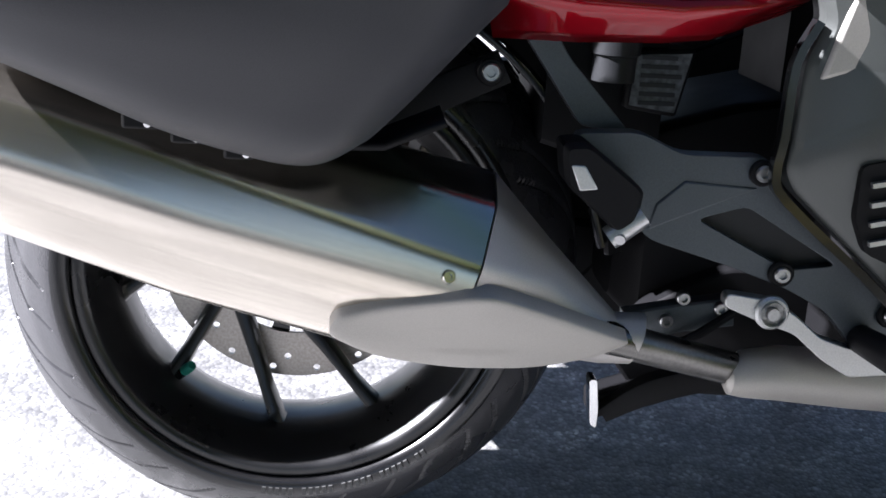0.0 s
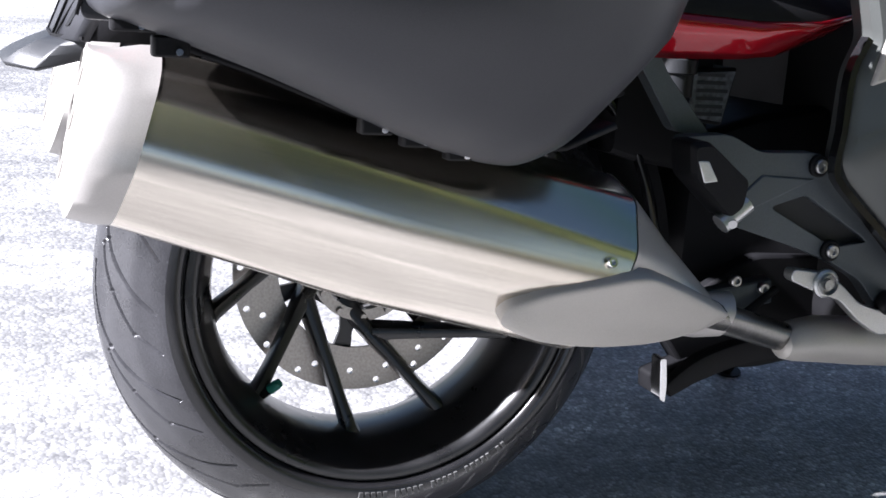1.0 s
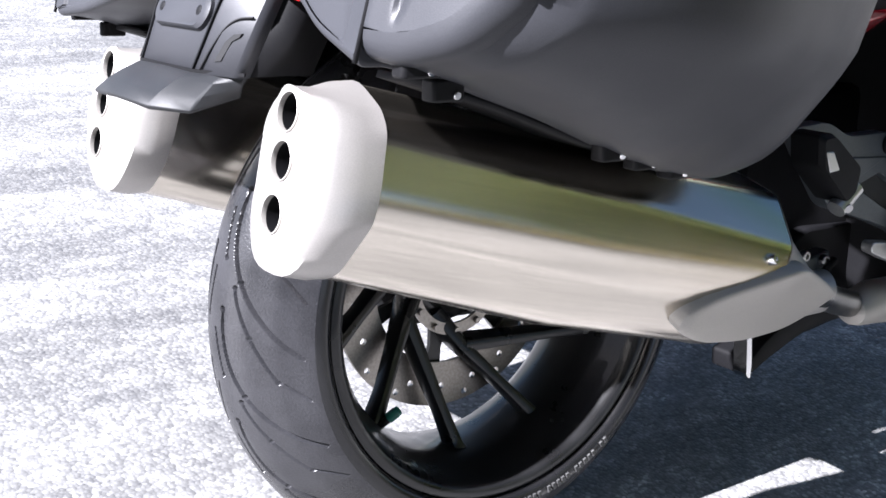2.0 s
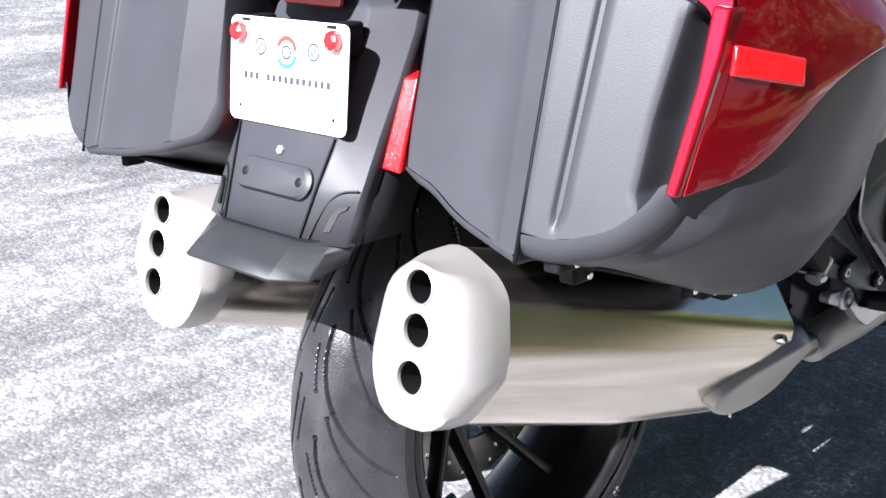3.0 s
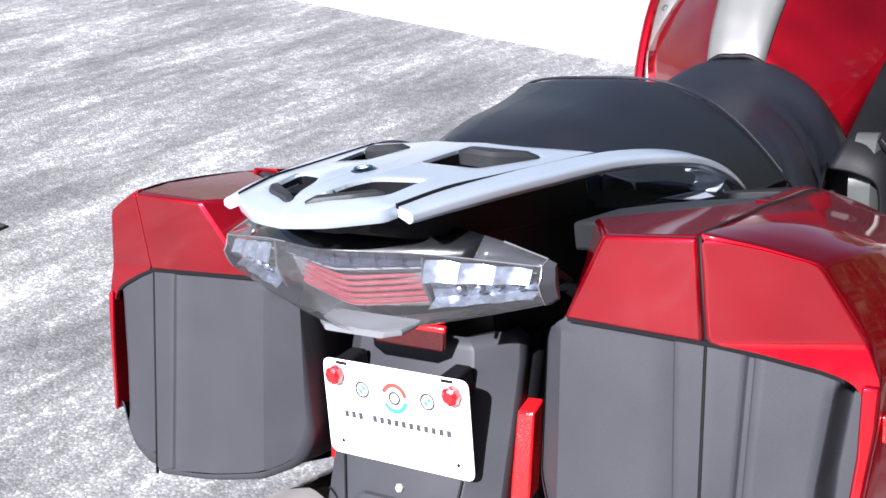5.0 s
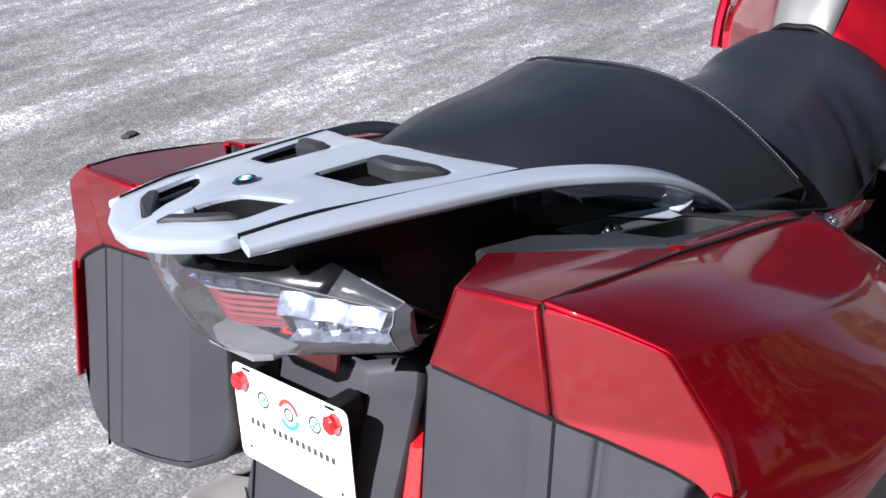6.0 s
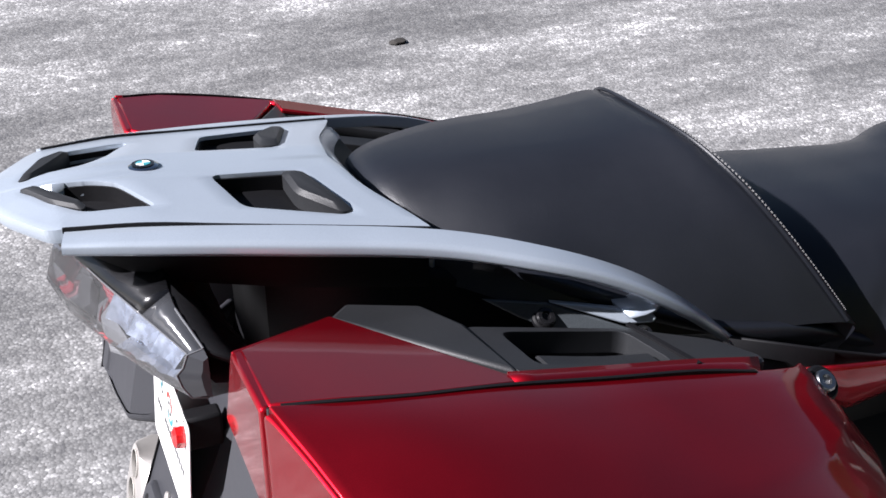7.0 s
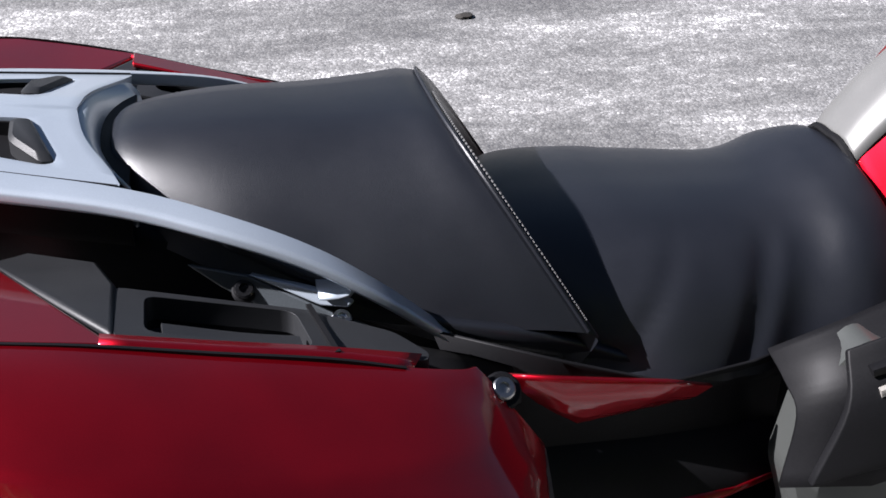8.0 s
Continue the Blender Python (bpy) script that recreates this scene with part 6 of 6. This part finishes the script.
        # rider peg
        part("rider_peg", tube(side_of([(0.52, -0.24, 0.300), (0.525, -0.30, 0.305), (0.53, -0.345, 0.31)], s), [0.014, 0.016, 0.013], 14, 2), BLACK, bike)
        # upper stay from the frame plate to the tail
        stay = [(0.235, 0.488), (0.282, 0.484), (0.220, 0.55), (0.198, 0.585), (0.165, 0.585)]
        part("rear_stay", slab(rounded([Vector((x, -0.205 * s, z)) for x, z in stay], 0.008, 3), (0, 0.02 * s, 0)), FRAMEM, bike, bevel=0.003)
        part("stay_boss", disc_on((0.146, -0.216 * s, 0.536), (0, -s, 0), 0.013, 0.006, 20), BLACK, bike)
        socket_bolt(bike, (0.146, -0.222 * s, 0.536), (0, -s, 0), 0.0085)
        part("case_arm", bar(side_of([(0.16, -0.205, 0.54), (0.09, -0.2, 0.505), (0.03, -0.2, 0.475)], s), rounded([(-0.008, -0.016), (0.008, -0.016), (0.008, 0.016), (-0.008, 0.016)], 0.004, 2)), BLACK, bike)
        part("arm_eye", disc_on((0.040, -0.205 * s, 0.463), (0, -s, 0), 0.016, 0.008, 20), ALU, bike)
        socket_bolt(bike, (0.040, -0.213 * s, 0.463), (0, -s, 0), 0.0085)
        # side fairing panel ahead of the frame plate, with a black edge trim
        pan = [(0.432, 0.600), (0.417, 0.564), (0.416, 0.499), (0.413, 0.467), (0.424, 0.447), (0.502, 0.380), (0.56, 0.33), (0.66, 0.36), (0.74, 0.50), (0.72, 0.70), (0.60, 0.76), (0.47, 0.79), (0.425, 0.735), (0.412, 0.66)]
        pr = rounded([Vector((x, -0.262 * s, z if s == 1 else min(z, 0.64))) for x, z in pan], 0.012, 3)
        cp = Vector((0.56, -0.262 * s, 0.56))
        fp2 = part("side_panel", loft([[p + Vector((0, 0.03 * s, 0)) for p in pr], pr, [p.lerp(cp, 0.06) + Vector((0, -0.008 * s, 0)) for p in pr], [p.lerp(cp, 0.55) + Vector((0, -0.022 * s, 0)) for p in pr]]), PANEL, bike, "satin grey side panel")
        trim = [(0.424, 0.600), (0.408, 0.562), (0.407, 0.499), (0.404, 0.464), (0.417, 0.439), (0.50, 0.371), (0.55, 0.326)]
        part("edge_trim", bar(side_of([(x, -0.262, z) for x, z in trim], s), [(-0.006, -0.004), (0.006, -0.004), (0.006, 0.004), (-0.006, 0.004)], up=(1, 0, 0.3), smooth=3), GLOSS, fp2)
        vent = rounded([Vector((x, -0.284 * s, z)) for x, z in ((0.474, 0.478), (0.515, 0.488), (0.522, 0.385), (0.490, 0.398), (0.476, 0.428))], 0.006, 2)
        vf = part("vent_frame", slab(vent, (0, 0.012 * s, 0)), BLACK, fp2, "black vent in the side panel")
        for k in range(4):
            z = 0.462 - 0.018 * k
            part("vent_fin", bar(side_of([(0.484 + 0.002 * k, -0.287, z), (0.517, -0.287, z + 0.006)], s), [(-0.003, -0.0022), (0.003, -0.0022), (0.003, 0.0022), (-0.003, 0.0022)], smooth=1), ALU, vf)
        wedge = [(0.448, 0.625), (0.428, 0.55), (0.50, 0.572), (0.52, 0.64)]
        part("upper_wedge", slab([Vector((x, -0.276 * s, z)) for x, z in wedge], (0, 0.012 * s, 0)), SHIELD, fp2, bevel=0.004)
    # parts seen through the gap behind the side cover
    part("reservoir", loft([[Vector((0.28 + r * math.cos(a) * 0.022, -0.12 + r * math.sin(a) * 0.022, z)) for a in (2 * math.pi * i / 18 for i in range(18))] for z, r in ((0.52, 1), (0.545, 1), (0.547, 1.15), (0.562, 1.15), (0.565, 0.9))]), DARK, bike, "grey fluid reservoir")
    lb = [Vector((0.297, -0.128, 0.552)), Vector((0.36, -0.128, 0.556)), Vector((0.346, -0.128, 0.487)), Vector((0.292, -0.128, 0.494))]
    box_l = part("fuse_box", slab(lb, (0, 0.05, 0)), BLACK, bike, bevel=0.004)
    random.seed(11)
    part("sticker", slab([p.lerp(sum(lb, Vector()) / 4, 0.14) + Vector((0, -0.0015, 0)) for p in lb], (0, 0.001, 0)), material("sticker", (0.16, 0.165, 0.18), 0.5, grain=0.5, grain_scale=160, stain=0.3), box_l, "grey printed warning sticker")
    for k in range(6):
        z = 0.548 - 0.009 * k
        part("print_bar", box((0.305, -0.1315, z - 0.004), (0.335 + 0.012 * random.random(), -0.1300, z)), INK, box_l)
    part("rear_master", bar([(0.31, -0.15, 0.275), (0.36, -0.15, 0.285), (0.42, -0.15, 0.295)], rounded([(-0.012, -0.016), (0.012, -0.016), (0.012, 0.016), (-0.012, 0.016)], 0.006, 3)), FRAMEM, bike)
    # added black block behind the stay, fills the dark gap there
    part("airbox", loft([[Vector((x, y, z)) for y, z in rounded([(-0.112, z0), (0.08, z0), (0.08, z1), (-0.112, z1)], 0.015, 3)] for x, z0, z1 in ((0.215, 0.45, 0.60), (0.25, 0.44, 0.62), (0.315, 0.43, 0.63), (0.335, 0.44, 0.62))]), BLACK, bike, "black filler added behind the frame")
    part("brake_hose", tube([(0.42, -0.17, 0.30), (0.36, -0.17, 0.262), (0.30, -0.15, 0.26)], 0.005, 10, 5), BLACK, bike)
    for x, z in ((0.365, 0.31), (0.405, 0.30), (0.35, 0.285)):
        socket_bolt(bike, (x, -0.165, z), (0, -1, 0), 0.007)


flank()


# -- tank and front fairing --
def front():
    # tank: rows from the edge at the seat up and forward; it sits a little towards the right
    mid = -0.028
    def row(x, z, sweep, fall, wide):
        out = []
        for u in (-1.0, -0.9, -0.75, -0.6, -0.45, -0.3, -0.15, 0.0, 0.15, 0.3, 0.45, 0.6, 0.75, 0.9, 1.0):
            d = wide * abs(u)
            k = math.sqrt(max(0.0, d - 0.02) ** 2 + 0.0004) - 0.02
            out.append(Vector((x + sweep * k, mid + u * wide, z - fall * k - (0.05 * (abs(u) - 0.75) if abs(u) > 0.75 else 0.0))))
        return out
    rows = [row(0.562, 0.850, 0.35, 1.1, 0.155), row(0.547, 0.884, 0.35, 1.1, 0.16), row(0.566, 0.912, 0.33, 1.05, 0.17), row(0.605, 0.955, 0.3, 0.92, 0.195), row(0.68, 1.01, 0.22, 0.78, 0.225), row(0.82, 1.06, 0.1, 0.66, 0.25), row(1.05, 1.07, 0.0, 0.6, 0.25)]
    part("tank_gasket", tube([q + Vector((-0.004, 0, 0.002)) for q in rows[1][2:-2]], 0.0042, 8, 3), BLACK, bike)
    tank = part("tank_cover", loft(catmull(rows, 5), False), RED, bike, "red tank cover", thick=0.004, angle=50)
    strip = [[q + Vector((-0.003, 0, 0.003)) for q in row(x, z, sw, fl, w)[2:-2]] for x, z, sw, fl, w in ((0.547, 0.884, 0.35, 1.1, 0.062), (0.566, 0.912, 0.33, 1.05, 0.066), (0.605, 0.955, 0.3, 1.0, 0.072), (0.68, 1.01, 0.22, 0.9, 0.08), (0.82, 1.06, 0.1, 0.8, 0.088), (1.05, 1.07, 0.0, 0.8, 0.09))]
    part("tank_strip", loft(catmull(strip, 5), False), TANKGREY, tank, "silver grey centre strip", thick=0.004)
    # left cheek of the fairing: painted rim, grey face with a row of screws
    face = [[(0.70, 0.205, 0.80), (0.725, 0.207, 0.85), (0.79, 0.21, 0.925), (0.90, 0.215, 1.0)], [(0.74, 0.165, 0.79), (0.755, 0.163, 0.85), (0.775, 0.16, 0.925), (0.86, 0.155, 1.0)]]
    ck = part("cheek_face", loft([curve([Vector(p) for p in r], 4) for r in face], False), TANKGREY, bike, "grey cheek with a row of screws", thick=0.008)
    part("cheek_rim", tube([Vector(p) + Vector((0, 0.004, 0)) for p in face[0]], 0.010, 10, 4), RED, ck)
    for k in range(5):
        f = k / 4
        socket_bolt(ck, Vector((0.742 + 0.045 * f, 0.188, 0.825 + 0.10 * f)), (-0.8, -0.1, 0.5), 0.0065, DARK)
    for s in (1, -1):
        rows = [side_of(r, s) for r in (
            [(1.02, -0.22, 0.50), (1.03, -0.24, 0.60), (1.04, -0.24, 0.70), (1.06, -0.22, 0.76)],
            [(1.12, -0.30, 0.52), (1.14, -0.32, 0.62), (1.17, -0.32, 0.72), (1.2, -0.28, 0.80)],
            [(1.3, -0.28, 0.56), (1.35, -0.29, 0.66), (1.4, -0.28, 0.76), (1.45, -0.25, 0.86)],
            [(1.6, -0.12, 0.62), (1.65, -0.12, 0.72), (1.68, -0.12, 0.82), (1.66, -0.11, 0.9)])]
        part("fairing", loft(catmull(rows, 4), False), RED, bike, "red front fairing", thick=0.006)
        kn = [side_of(r, s) for r in (
            [(0.408, -0.212, 0.757), (0.47, -0.220, 0.785), (0.58, -0.225, 0.830), (0.70, -0.225, 0.872)],
            [(0.406, -0.250, 0.750), (0.47, -0.258, 0.777), (0.60, -0.255, 0.824), (0.72, -0.245, 0.866)],
            [(0.408, -0.280, 0.728), (0.47, -0.290, 0.745), (0.60, -0.29, 0.79), (0.74, -0.28, 0.84)],
            [(0.402, -0.282, 0.655), (0.48, -0.3, 0.66), (0.60, -0.3, 0.69), (0.76, -0.3, 0.76)])]
        if s == -1:
            for r in kn:
                for q in r:
                    q.z -= 0.26
        kp = part("knee_panel", loft(catmull(kn, 5), False), BLACK, bike, "dark knee panel with ribs", thick=0.006)
        raised = [side_of(r, s) for r in (
            [(0.448, -0.272, 0.788), (0.52, -0.276, 0.812), (0.62, -0.272, 0.85)],
            [(0.440, -0.302, 0.745), (0.52, -0.306, 0.765), (0.63, -0.302, 0.80)],
            [(0.418, -0.304, 0.670), (0.50, -0.310, 0.690), (0.64, -0.308, 0.73)])]
        if s == -1:
            continue
        rp = part("raised_face", loft(catmull(raised, 5), False), BLACK, kp, "raised grey face with a bright edge", thick=0.010, bevel=0.002)
        for k in range(2):
            part("slot", bar(side_of([(0.462 + 0.006 * k, -0.290 - 0.008 * k, 0.776 - 0.016 * k), (0.56, -0.293 - 0.006 * k, 0.806 - 0.016 * k)], s), rounded([(-0.005, -0.004), (0.005, -0.004), (0.005, 0.004), (-0.005, 0.004)], 0.0015, 2), smooth=1), BLACK if k == 0 else SHIELD, rp)


front()
